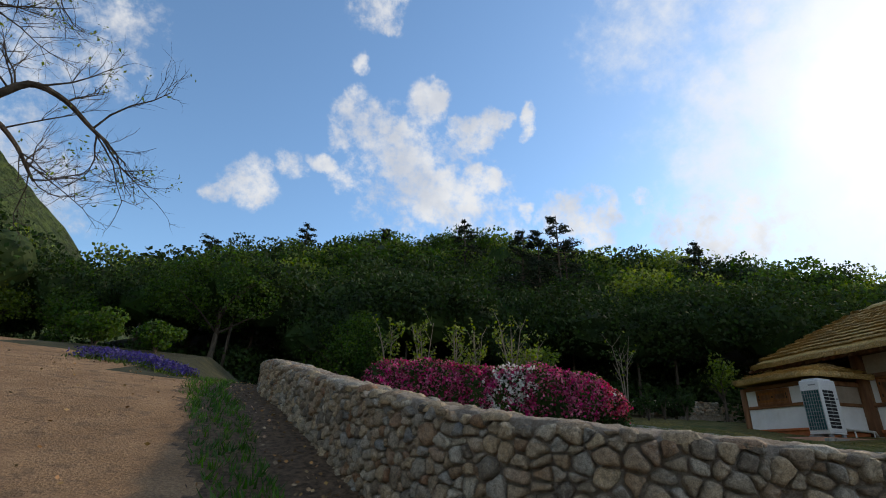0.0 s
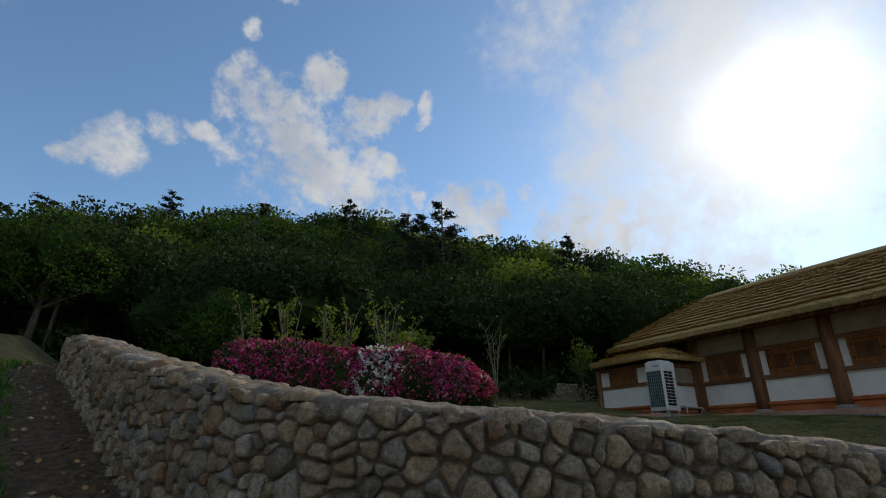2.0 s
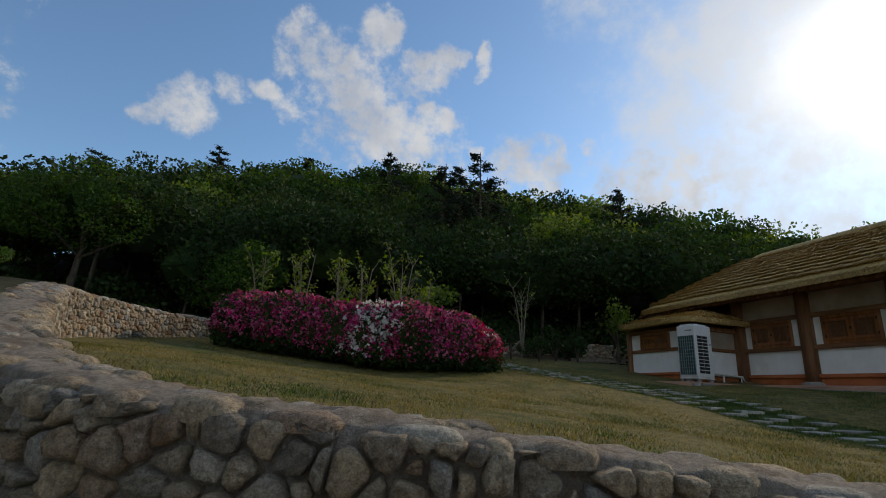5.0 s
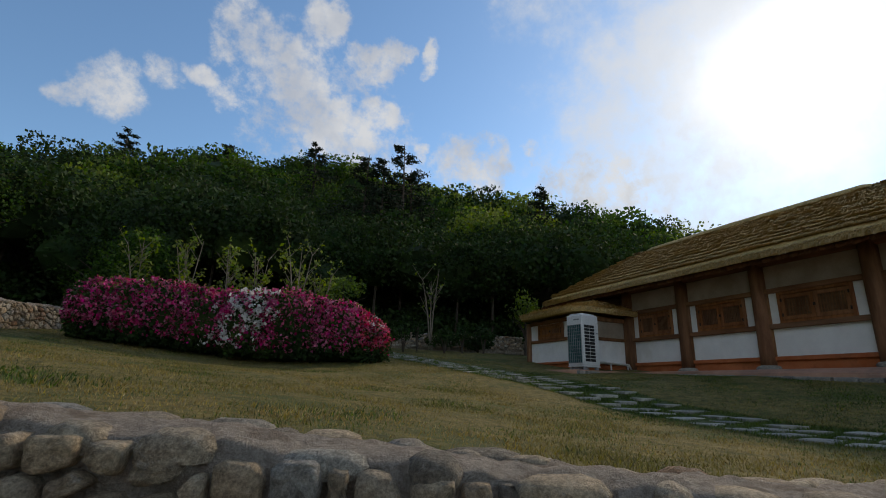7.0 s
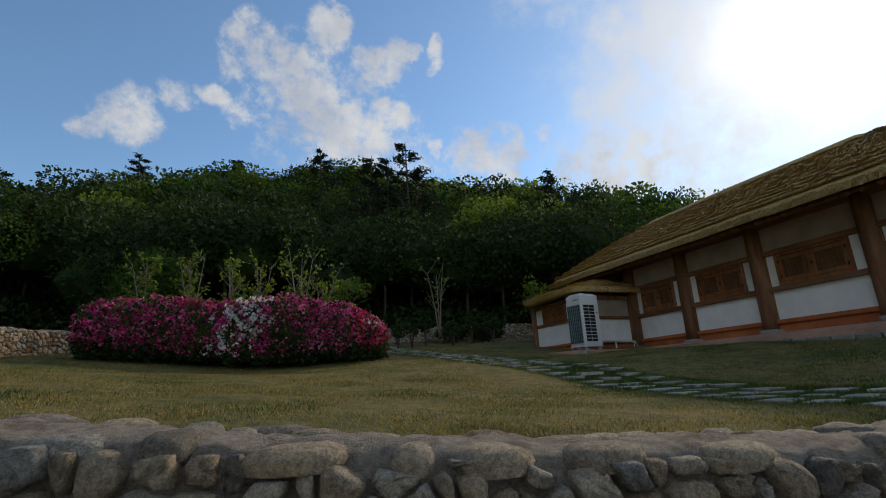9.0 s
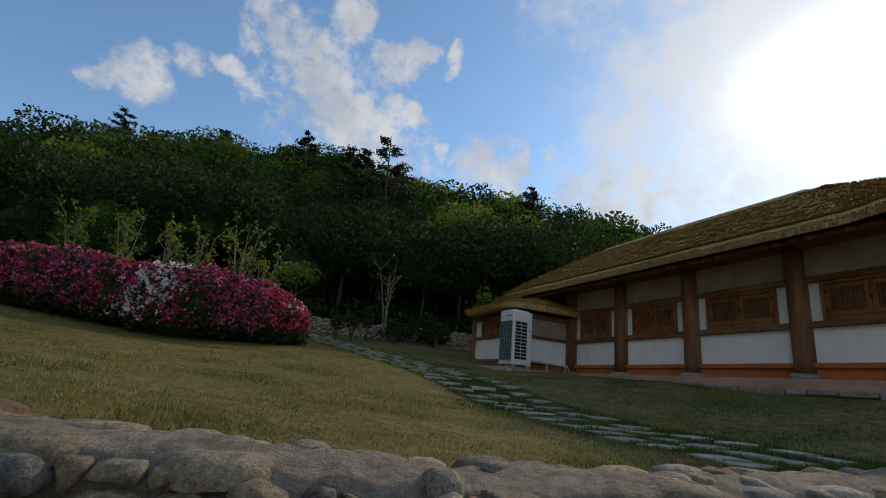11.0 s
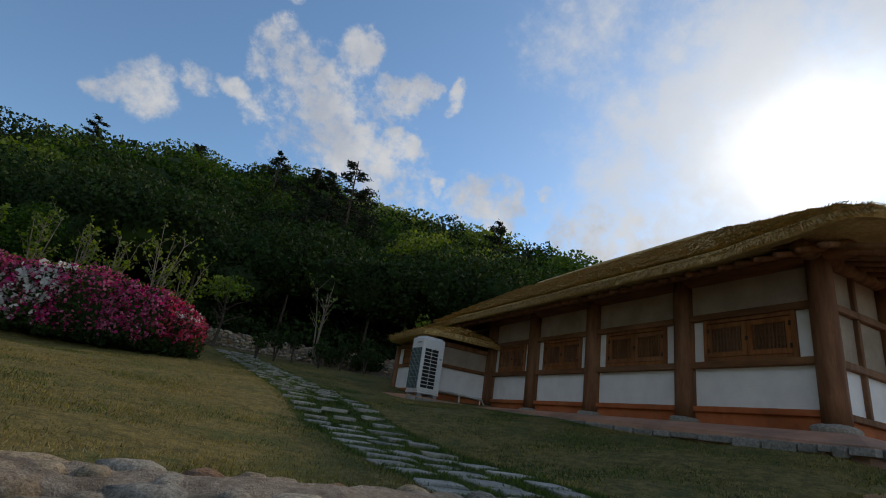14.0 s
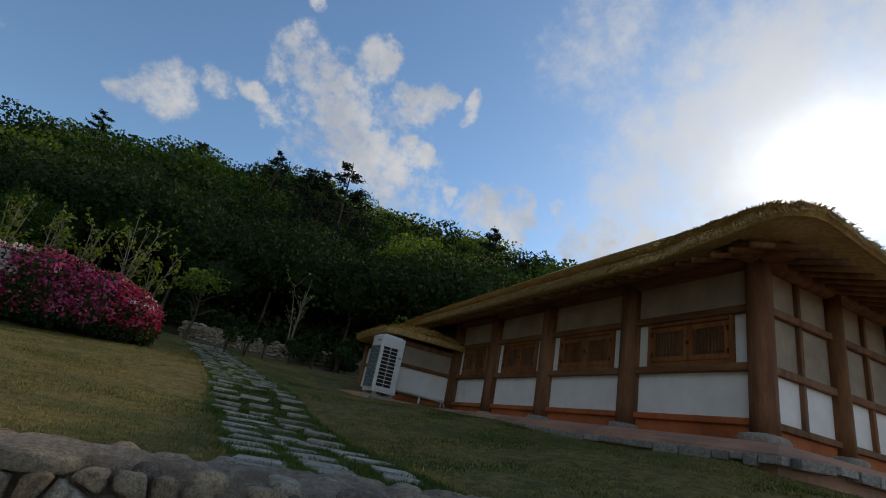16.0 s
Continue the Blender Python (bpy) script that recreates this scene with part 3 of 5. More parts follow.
def make_wall_stones():
    rng = random.Random(5)
    near_lo, near_hi = 9.5, 24.0
    single, joined_v, joined_f = [], [], []

    def base_out(s):
        x, y, _, _ = on_wall(s, 1)
        return float(outer_z(x, y)) - 0.05

    def base_in(s):
        x, y, _, _ = on_wall(s, -1)
        return float(lawn_z(x, y)) - 0.08

    def top(s):
        return wall_top(s) - 0.035

    for s0, s1, w, h in ((7.0, 14.5, 0.14, 0.108), (14.5, 29.0, 0.122, 0.095)):
        for poly in stone_cells(s0, s1, base_out, top, w, h, rng):
            v, f = stone_shape(poly, 1, rng, rng.uniform(0.002, 0.015), 0.5)
            z = sum(a[2] for a in v) / len(v)
            s = sum(a[0] for a in poly) / len(poly)
            single.append((top(s) - z + 0.25 * abs(s - 18.5), v, f))
    for poly in stone_cells(0.5, 14.5, base_in, top, 0.14, 0.105, rng):
        v, f = stone_shape(poly, -1, rng, 0.012, 0.3)
        n = len(joined_v)
        joined_v += v
        joined_f += [tuple(i + n for i in q) for q in f]
    for poly in stone_cells(29.0, 35.0, base_out, top, 0.24, 0.19, rng):
        v, f = stone_shape(poly, 1, rng, 0.012, 0.4)
        n = len(joined_v)
        joined_v += v
        joined_f += [tuple(i + n for i in q) for q in f]
    # cap stones along both rims of the top
    for side in (1, -1):
        s = 5.0
        while s < 34:
            w = rng.uniform(0.12, 0.36)
            if side == -1 or rng.random() < 0.9:
                x, y, nx, ny = on_wall(s + w / 2, side, -0.07)
                v, f = cobble(x, y, wall_top(s + w / 2) - 0.055 + rng.uniform(-0.01, 0.015), math.atan2(-nx, ny), w * 0.5, rng.uniform(0.08, 0.13), rng.uniform(0.045, 0.065), rng)
                single.append((0.35 + 0.3 * abs(s - 18), v, f))
            s += w + rng.uniform(0.0, 0.05) + (rng.uniform(0, 0.12) if side == 1 else 0)
    # flat stones sunk in the mortar between
    for _ in range(90):
        s = rng.uniform(6, 30)
        x, y, nx, ny = on_wall(s, 1, rng.uniform(-0.38, -0.14))
        v, f = cobble(x, y, wall_top(s) - 0.02, rng.uniform(0, 3), rng.uniform(0.05, 0.12), rng.uniform(0.04, 0.07), 0.03, rng)
        single.append((0.5 + 0.3 * abs(s - 18), v, f))
    single.sort(key=lambda q: q[0])
    for _, v, f in single[:300]:
        piece("stone", mesh_of("stone", v, f, STONE, True), garden_wall)
    for _, v, f in single[300:]:
        n = len(joined_v)
        joined_v += v
        joined_f += [tuple(i + n for i in q) for q in f]
    ob = piece("stonework", mesh_of("stonework", joined_v, joined_f, STONE_BITS, True), garden_wall)
    ob["kind"] = "stuff"


def cobble(x, y, z, turn, a, b, c, rng):
    """A worn, rounded stone with half axes a, b, c."""
    n, verts, faces = 9, [], []
    ph = [rng.uniform(0.82, 1.15) for _ in range(n)]
    ct, st = math.cos(turn), math.sin(turn)
    for lv, (r, h) in enumerate(((0.92, -0.6), (1.0, 0.1), (0.85, 0.62), (0.5, 0.92))):
        for i in range(n):
            t = 2 * math.pi * i / n
            k = r * ph[i] * rng.uniform(0.95, 1.05)
            u, v = a * k * math.copysign(abs(math.cos(t)) ** 0.75, math.cos(t)), b * k * math.copysign(abs(math.sin(t)) ** 0.75, math.sin(t))
            verts.append((x + ct * u - st * v, y + st * u + ct * v, z + c * h * rng.uniform(0.92, 1.08)))
    verts.append((x, y, z + c * 0.97))
    for k in range(3):
        for i in range(n):
            p, q = k * n + i, k * n + (i + 1) % n
            faces.append((p, q, q + n, p + n))
    faces += [(3 * n + i, 3 * n + (i + 1) % n, 4 * n) for i in range(n)]
    return verts, faces


# ---- the thatched house ----
FX = 16.82          # plane of the front wall
DECK = 2.32         # top of its platform
APRON = 0.2         # fall of the platform to its rim
POSTS = [3.48, 5.95, 8.43, 10.72, 12.86]
SIDE = 3.48         # plane of the gable side
BACK = 20.6
SILL_LO, SILL_HI, HEAD, PLATE = 2.66, 3.33, 4.22, 4.95
RIDGE = (18.6, 6.2, 13.4, 6.84)

house = thing("house", (18.5, 8, DECK), "low thatched house with brown posts, white plaster panels and shuttered windows", "house")


def apron_z(x, y):
    """Height of the platform's rim, which falls away towards the near corner."""
    return DECK - APRON * min(max((11.9 - y) / 6.0, 0.0), 1.0) if x > 15.5 else DECK


def make_platform():
    """Raised cement platform with a rim of split stones."""
    bm = bmesh.new()
    ring = [(15.7, 14.2), (15.7, 2.9), (15.62, 2.62), (15.8, 2.42), (16.1, 2.32), (23, 2.32), (23, 17.5), (13.2, 17.5), (12.9, 15.5), (13.3, 13.0), (13.7, 11.95), (15.7, 11.9)]
    ring = ring[1:]
    rim = [apron_z(x, y) if i < 5 or i == len(ring) - 1 else DECK for i, (x, y) in enumerate(ring)]
    top = [bm.verts.new((x, y, z)) for (x, y), z in zip(ring, rim)]
    inner = [bm.verts.new(c) for c in ((FX - 0.35, 11.9, DECK), (23, 3.1, DECK), (FX - 0.35, 3.1, DECK))]
    low = [bm.verts.new((x, y, 1.3)) for x, y in ring]
    far, side, near = inner
    bm.faces.new((top[-1], far, near, top[0]))
    bm.faces.new(top[0:4] + [near])
    bm.faces.new((top[3], top[4], side, near))
    bm.faces.new([near, side] + top[5:10] + [far])
    bm.faces.new((far, top[9], top[10]))
    for i in range(len(ring)):
        j = (i + 1) % len(ring)
        bm.faces.new((top[i], top[j], low[j], low[i]))
    bmesh.ops.recalc_face_normals(bm, faces=bm.faces)
    lip = [e for e in bm.edges if e.verts[0] in top and e.verts[1] in top]
    bmesh.ops.bevel(bm, geom=lip, offset=0.03, segments=2, affect="EDGES")
    platform = part("platform", bm, CEMENT, house, "worn pinkish cement platform")
    rng = random.Random(8)
    edge = spline([(13.7, 11.9), (15.64, 11.85), (15.64, 9), (15.64, 6), (15.64, 3.0), (15.6, 2.55), (15.9, 2.3), (16.4, 2.25), (19, 2.25), (22, 2.25)], 12)
    dist = np.r_[0, np.cumsum(np.linalg.norm(np.diff(edge, axis=0), axis=1))]
    s = 0.0
    while s < dist[-1] - 0.5:
        w = rng.uniform(0.16, 0.55)
        x, y = np.interp(s + w / 2, dist, edge[:, 0]), np.interp(s + w / 2, dist, edge[:, 1])
        x2, y2 = np.interp(s + w / 2 + 0.1, dist, edge[:, 0]), np.interp(s + w / 2 + 0.1, dist, edge[:, 1])
        turn = math.atan2(y2 - y, x2 - x)
        h = rng.uniform(0.07, 0.14)
        v, f = slab(x, y, apron_z(x, y) - 0.03 - h, turn, w / 2 - 0.012, rng.uniform(0.075, 0.11), h, rng)
        piece("edging_stone", mesh_of("edging_stone", v, f, GRANITE), platform)
        s += w


def slab(x, y, z, turn, a, b, h, rng):
    """A flat split stone: uneven outline, broken upper edge."""
    ct, st = math.cos(turn), math.sin(turn)
    base = [(-1, -1), (0, -1.04), (1, -1), (1.03, 0), (1, 1), (0, 1.04), (-1, 1), (-1.03, 0)]
    outline = [(u * a * rng.uniform(0.88, 1.0), v * b * rng.uniform(0.86, 1.0)) for u, v in base]
    verts, faces, n = [], [], len(outline)
    tilt = rng.uniform(-0.02, 0.02), rng.uniform(-0.02, 0.02)
    for k, hh in ((1.0, 0.0), (1.0, h * 0.85), (0.94, h)):
        for u, v in outline:
            u, v = u * k, v * k
            verts.append((x + ct * u - st * v, y + st * u + ct * v, z + hh + (tilt[0] * u + tilt[1] * v) * (hh > 0)))
    for k in range(2):
        for i in range(n):
            p, q = k * n + i, k * n + (i + 1) % n
            faces.append((p, q, q + n, p + n))
    faces.append(tuple(2 * n + i for i in range(n)))
    return verts, faces


def post(x, y, z1, r=0.19):
    bm = tube([(x, y, DECK + 0.13), (x, y, DECK + 0.5), (x, y, (DECK + z1) / 2), (x, y, z1)], [r, r * 0.97, r * 0.96, r * 0.94], 14)
    part("post", bm, WOOD, house, smooth=True)
    rng = random.Random(int(x * 31 + y * 17))
    v, f = cobble(x, y, DECK + 0.06, 0.2, 0.31, 0.29, 0.085, rng)
    piece("post_base", mesh_of("post_base", v, f, GRANITE, True), house, "rough granite post base")


def rail(x0, x1, y0, y1, z0, z1, material=None):
    part("rail", block(x0, x1, y0, y1, z0, z1, 0.012), material or WOOD_BEAM, house)


def shutter_window(plane, lo, hi, z0, z1, axis):
    """Two lattice shutters in a frame; axis 0: the wall faces -x and lo..hi run along y, axis 1: faces -y."""
    def box(a0, a1, d0, d1, z0, z1, bevel=0.004, bm=None):
        if axis == 0:
            return block(plane + d0, plane + d1, a0, a1, z0, z1, bevel, bm)
        return block(a0, a1, plane + d0, plane + d1, z0, z1, bevel, bm)

    win = part("window", box(lo, hi, 0.02, 0.04, z0, z1), DARK_PAPER, house, "shuttered lattice window")
    for a0, a1, b0, b1 in ((lo, lo + 0.07, z0, z1), (hi - 0.07, hi, z0, z1), (lo + 0.07, hi - 0.07, z1 - 0.07, z1), (lo + 0.07, hi - 0.07, z0, z0 + 0.07)):
        part("window_frame", box(a0, a1, -0.05, 0.03, b0, b1, 0.008), SHUTTER, win)
    mid = (lo + hi) / 2
    for a0, a1 in ((lo + 0.075, mid - 0.004), (mid + 0.004, hi - 0.075)):
        bm = bmesh.new()
        for c0, c1, b0, b1 in ((a0, a0 + 0.09, z0 + 0.08, z1 - 0.08), (a1 - 0.09, a1, z0 + 0.08, z1 - 0.08),
                               (a0 + 0.09, a1 - 0.09, z1 - 0.17, z1 - 0.08), (a0 + 0.09, a1 - 0.09, z0 + 0.08, z0 + 0.17)):
            box(c0, c1, -0.03, 0.01, b0, b1, 0.004, bm)
        part("shutter", bm, SHUTTER, win)
        bm = bmesh.new()
        n = 9
        for i in range(n):
            c = a0 + 0.09 + (a1 - a0 - 0.18) * (i + 0.5) / n
            box(c - 0.006, c + 0.006, -0.022, 0.005, z0 + 0.17, z1 - 0.17, 0, bm)
        for i in range(3):
            c = z0 + 0.17 + (z1 - z0 - 0.34) * (i + 0.5) / 3
            box(a0 + 0.09, a1 - 0.09, -0.018, 0.005, c - 0.006, c + 0.006, 0, bm)
        part("lattice", bm, WOOD, win)
    ringz = (z0 + z1) / 2
    part("handle", box(mid - 0.03, mid + 0.03, -0.05, -0.03, ringz - 0.035, ringz + 0.035, 0.01), BRASS, win, "dark iron ring plate")
    for a in (lo + 0.09, hi - 0.09):
        for z in (z0 + 0.2, z1 - 0.2):
            part("hinge", box(a - 0.02, a + 0.02, -0.045, -0.03, z - 0.04, z + 0.04, 0.003), BRASS, win)


def front_bay(y0, y1):
    """One bay of the front between two posts."""
    a, b = y0 + 0.15, y1 - 0.15
    part("plaster_panel", block(FX + 0.05, FX + 0.15, a, b, SILL_LO, SILL_HI, 0), PLASTER, house)
    part("clay_skirting", block(FX + 0.03, FX + 0.16, a, b, DECK - 0.02, SILL_LO - 0.1, 0.01), CLAY, house)
    rail(FX - 0.03, FX + 0.14, a, b, SILL_LO - 0.1, SILL_LO, CLAY)
    rail(FX - 0.05, FX + 0.14, a, b, SILL_HI, SILL_HI + 0.12)
    rail(FX - 0.05, FX + 0.14, a, b, HEAD, HEAD + 0.12)
    part("upper_panel", block(FX + 0.05, FX + 0.15, a, b, HEAD + 0.12, PLATE, 0), SHADED_PLASTER, house)
    for c in (a, b - 0.05):
        rail(FX - 0.02, FX + 0.12, c, c + 0.05, SILL_LO, SILL_HI, WOOD)
        rail(FX - 0.02, FX + 0.12, c, c + 0.05, SILL_HI + 0.12, HEAD, WOOD)
    side = 0.27
    for c0, c1 in ((a + 0.05, a + side), (b - side, b - 0.05)):
        part("plaster_strip", block(FX + 0.05, FX + 0.15, c0, c1, SILL_HI + 0.12, HEAD, 0), PLASTER, house)
    shutter_window(FX + 0.04, a + side, b - side, SILL_HI + 0.12, HEAD, 0)


def make_house():
    for y in POSTS:
        post(FX, y, PLATE + 0.1)
    for y0, y1 in zip(POSTS, POSTS[1:]):
        front_bay(y0, y1)
    # gable side: two bays of plaster panels parted by rails and a stud
    side_posts = [FX, 18.75, BACK]
    for x in side_posts[1:]:
        post(x, SIDE, PLATE + 0.1, 0.15)
    for x0, x1 in zip(side_posts, side_posts[1:]):
        a, b = x0 + 0.15, x1 - 0.12
        m = (a + b) / 2
        part("clay_skirting", block(a, b, SIDE + 0.03, SIDE + 0.16, DECK - 0.02, SILL_LO - 0.1, 0.01), CLAY, house)
        for z0, z1 in ((SILL_LO - 0.1, SILL_LO), (SILL_HI, SILL_HI + 0.12), (HEAD, HEAD + 0.12)):
            rail(a, b, SIDE - 0.04, SIDE + 0.14, z0, z1, WOOD)
        for c0, c1 in ((a, m - 0.04), (m + 0.04, b)):
            part("plaster_panel", block(c0, c1, SIDE + 0.05, SIDE + 0.15, SILL_LO, SILL_HI, 0), PLASTER, house)
            # panels above the sill also carry the eaves' shade as colour
            part("plaster_panel", block(c0, c1, SIDE + 0.05, SIDE + 0.15, SILL_HI + 0.12, HEAD, 0), SHADED_PLASTER, house)
            part("upper_panel", block(c0, c1, SIDE + 0.05, SIDE + 0.15, HEAD + 0.12, PLATE, 0), SHADED_PLASTER, house)
        for z0, z1 in ((SILL_LO, SILL_HI), (SILL_HI + 0.12, HEAD), (HEAD + 0.12, PLATE)):
            rail(m - 0.04, m + 0.04, SIDE - 0.02, SIDE + 0.14, z0, z1, WOOD)
    # plates under the eaves, blank rear walls
    part("wall_plate", tube([(FX, SIDE - 0.5, PLATE + 0.12), (FX, 9, PLATE + 0.12), (FX, 16.2, PLATE + 0.12)], 0.15, 10), WOOD_BEAM, house, smooth=True)
    part("wall_plate", tube([(FX - 0.5, SIDE, PLATE + 0.12), (18.5, SIDE, PLATE + 0.12), (BACK + 0.3, SIDE, PLATE + 0.12)], 0.14, 10), WOOD_BEAM, house, smooth=True)
    part("rear_wall", block(BACK, BACK + 0.2, SIDE + 0.15, 16.0, DECK - 0.05, PLATE + 0.2, 0), PLASTER, house)
    part("end_wall", block(FX + 0.2, BACK, 15.9, 16.1, DECK - 0.05, PLATE + 0.2, 0), PLASTER, house)
    # lower wing beside the last bay
    wx, wz = 14.75, 3.95
    part("wing_wall", block(wx + 0.05, FX, 12.95, 13.1, SILL_LO - 0.02, SILL_HI, 0), PLASTER, house)
    part("wing_wall", block(wx + 0.05, FX, 12.95, 13.1, SILL_HI + 0.1, wz, 0), SHADED_PLASTER, house)
    part("clay_skirting", block(wx + 0.05, FX, 12.93, 13.1, DECK - 0.02, SILL_LO - 0.1, 0.01), CLAY, house)
    rail(wx + 0.1, FX - 0.1, 12.88, 13.08, SILL_HI, SILL_HI + 0.1, WOOD)
    rail(wx + 0.1, FX - 0.1, 12.88, 13.08, SILL_LO - 0.1, SILL_LO - 0.02, CLAY)
    rail(wx + 0.1, FX - 0.1, 12.88, 13.08, wz, wz + 0.14, WOOD)
    post(wx, 13.0, wz + 0.1, 0.1)
    post(wx, 15.6, wz + 0.1, 0.1)
    part("wing_wall", block(wx + 0.03, wx + 0.15, 13.1, 15.5, SILL_LO, SILL_HI, 0), PLASTER, house)
    part("wing_wall", block(wx + 0.03, wx + 0.15, 13.1, 15.5, SILL_HI + 0.1, wz, 0), PLASTER, house)
    part("clay_skirting", block(wx + 0.02, wx + 0.16, 13.1, 15.5, DECK - 0.02, SILL_LO - 0.08, 0.01), CLAY, house)
    rail(wx - 0.03, wx + 0.14, 13.1, 15.5, SILL_HI, SILL_HI + 0.1)
    rail(wx - 0.03, wx + 0.14, 13.1, 15.5, SILL_LO - 0.08, SILL_LO, CLAY)
    rail(wx - 0.03, wx + 0.14, 13.1, 15.5, wz, wz + 0.12)
    shutter_window(wx - 0.01, 13.7, 15.0, SILL_HI + 0.1, wz - 0.02, 0)
    part("wing_end_wall", block(wx + 0.05, FX, 15.7, 15.7, DECK - 0.02, wz, 0), PLASTER, house)


def roof_outline(x0, x1, y0, y1, r, n=160):
    """A rectangle with well rounded corners, anticlockwise."""
    pts = []
    for cx, cy, t0 in ((x1 - r, y1 - r, 0), (x0 + r, y1 - r, 90), (x0 + r, y0 + r, 180), (x1 - r, y0 + r, 270)):
        for t in np.linspace(t0, t0 + 90, 9):
            pts.append((cx + r * math.cos(radians(t)), cy + r * math.sin(radians(t))))
    loop = np.array(pts + pts[:1])
    l = np.r_[0, np.cumsum(np.linalg.norm(np.diff(loop, axis=0), axis=1))]
    k = np.linspace(0, l[-1], n, endpoint=False)
    return np.stack([np.interp(k, l, loop[:, 0]), np.interp(k, l, loop[:, 1])], 1)


def thatch_roof(name, eave, ridge, z_eave, courses, thick, seed, label, parent, strands, power=0.92, corner_swell=False, loft=0.3):
    """Straw laid in stepped courses round a hipped roof; ridge: x, y from, y to, z."""
    rng = np.random.RandomState(seed)
    n = len(eave)
    top = np.stack([np.full(n, ridge[0]), np.clip(eave[:, 1], ridge[1], ridge[2])], 1)

    corner = np.array([eave[:, 0].min(), eave[:, 1].min()])
    swell = np.clip(1 - np.linalg.norm(eave - corner, axis=1) / 2.2, 0, 1) if corner_swell else np.zeros(n)

    def at(u):
        p = eave * (1 - u) + top * u
        sag = 0.025 * np.array([noise.noise((x * 0.7, y * 0.7, seed)) for x, y in p])
        sag = sag + 0.22 * (1 - u) ** 2 * swell
        return np.column_stack([p, np.full(n, z_eave + (ridge[3] - z_eave) * u ** power) + sag])

    def soffit(u):
        q = at(u)
        q[:, 2] = z_eave - thick + loft * min(u / 0.5, 1.1)
        return q

    # underside and core
    lo, hi = at(0.0) - (0, 0, thick), at(0.0)
    verts = np.vstack([lo, hi, at(0.5), at(0.97), soffit(0.5), soffit(0.97)])
    faces = []
    for i in range(n):
        j = (i + 1) % n
        faces += [(i, j, n + j, n + i), (n + i, n + j, 2 * n + j, 2 * n + i), (2 * n + i, 2 * n + j, 3 * n + j, 3 * n + i),
                  (j, i, 4 * n + i, 4 * n + j), (4 * n + j, 4 * n + i, 5 * n + i, 5 * n + j)]
    roof = piece(name, mesh_of(name, verts, faces, THATCH, True), parent, label)
    loose_v, loose_f = [], []
    for c in range(courses):
        u0, u1 = c / courses, min((c + 1.1) / courses, 0.985)
        a, b = at(u0), at(u1)
        lift = 0.12 if c else 0.06
        out = a - at(min(u0 + 0.08, 1.0))
        out /= np.maximum(np.linalg.norm(out, axis=1), 1e-6)[:, None]
        jit = rng.uniform(-0.018, 0.022, (n, 1)) + 0.01 * np.sin(np.arange(n) * 0.9 + c * 2.1)[:, None]
        lip = a + out * (0.10 + jit) + np.array((0, 0, 1)) * (lift + rng.uniform(-0.018, 0.02, (n, 1)))
        under_lip = a + out * (-0.10 if c else 0.03) - np.array((0, 0, 1)) * (0.02 if c else thick)
        back = b + np.array((0, 0, 0.012))
        v, f = [*under_lip, *lip, *back], []
        for i in range(n):
            j = (i + 1) % n
            f += [(i, j, n + j, n + i), (n + i, n + j, 2 * n + j, 2 * n + i)]
        # loose straw ends along the edge
        m = strands * (5 if c == 0 else 2 if c == 1 else 1)
        droop = 0.13 if c == 0 else 0.025
        k = rng.uniform(0, n, m)
        i0 = k.astype(int) % n
        t = (k - np.floor(k))[:, None]
        p = lip[i0] * (1 - t) + lip[(i0 + 1) % n] * t
        o = out[i0]
        tang = np.column_stack([-o[:, 1], o[:, 0], np.zeros(m)])
        tang /= np.maximum(np.linalg.norm(tang, axis=1), 1e-6)[:, None]
        wid = rng.uniform(0.006, 0.018, (m, 1))
        root = p - o * rng.uniform(0.04, 0.13, (m, 1)) - np.array((0, 0, 1)) * rng.uniform(-0.01, 0.03, (m, 1))
        tip = p + o * rng.uniform(0.01, 0.07 if c < 2 else 0.045, (m, 1)) + tang * rng.uniform(-0.05, 0.05, (m, 1)) + (0, 0, 1) * rng.uniform(-droop, 0.055 if c < 2 else 0.03, (m, 1))
        base = len(loose_v)
        for q in range(m):
            loose_v += [root[q] - tang[q] * wid[q], root[q] + tang[q] * wid[q], tip[q] + tang[q] * wid[q] * 0.4, tip[q] - tang[q] * wid[q] * 0.4]
            loose_f.append((base + 4 * q, base + 4 * q + 1, base + 4 * q + 2, base + 4 * q + 3))
        piece("thatch_course", mesh_of("thatch_course", v, f, THATCH), roof)
    piece("loose_straw", mesh_of("loose_straw", loose_v, loose_f, THATCH), roof)["kind"] = "stuff"
    return roof


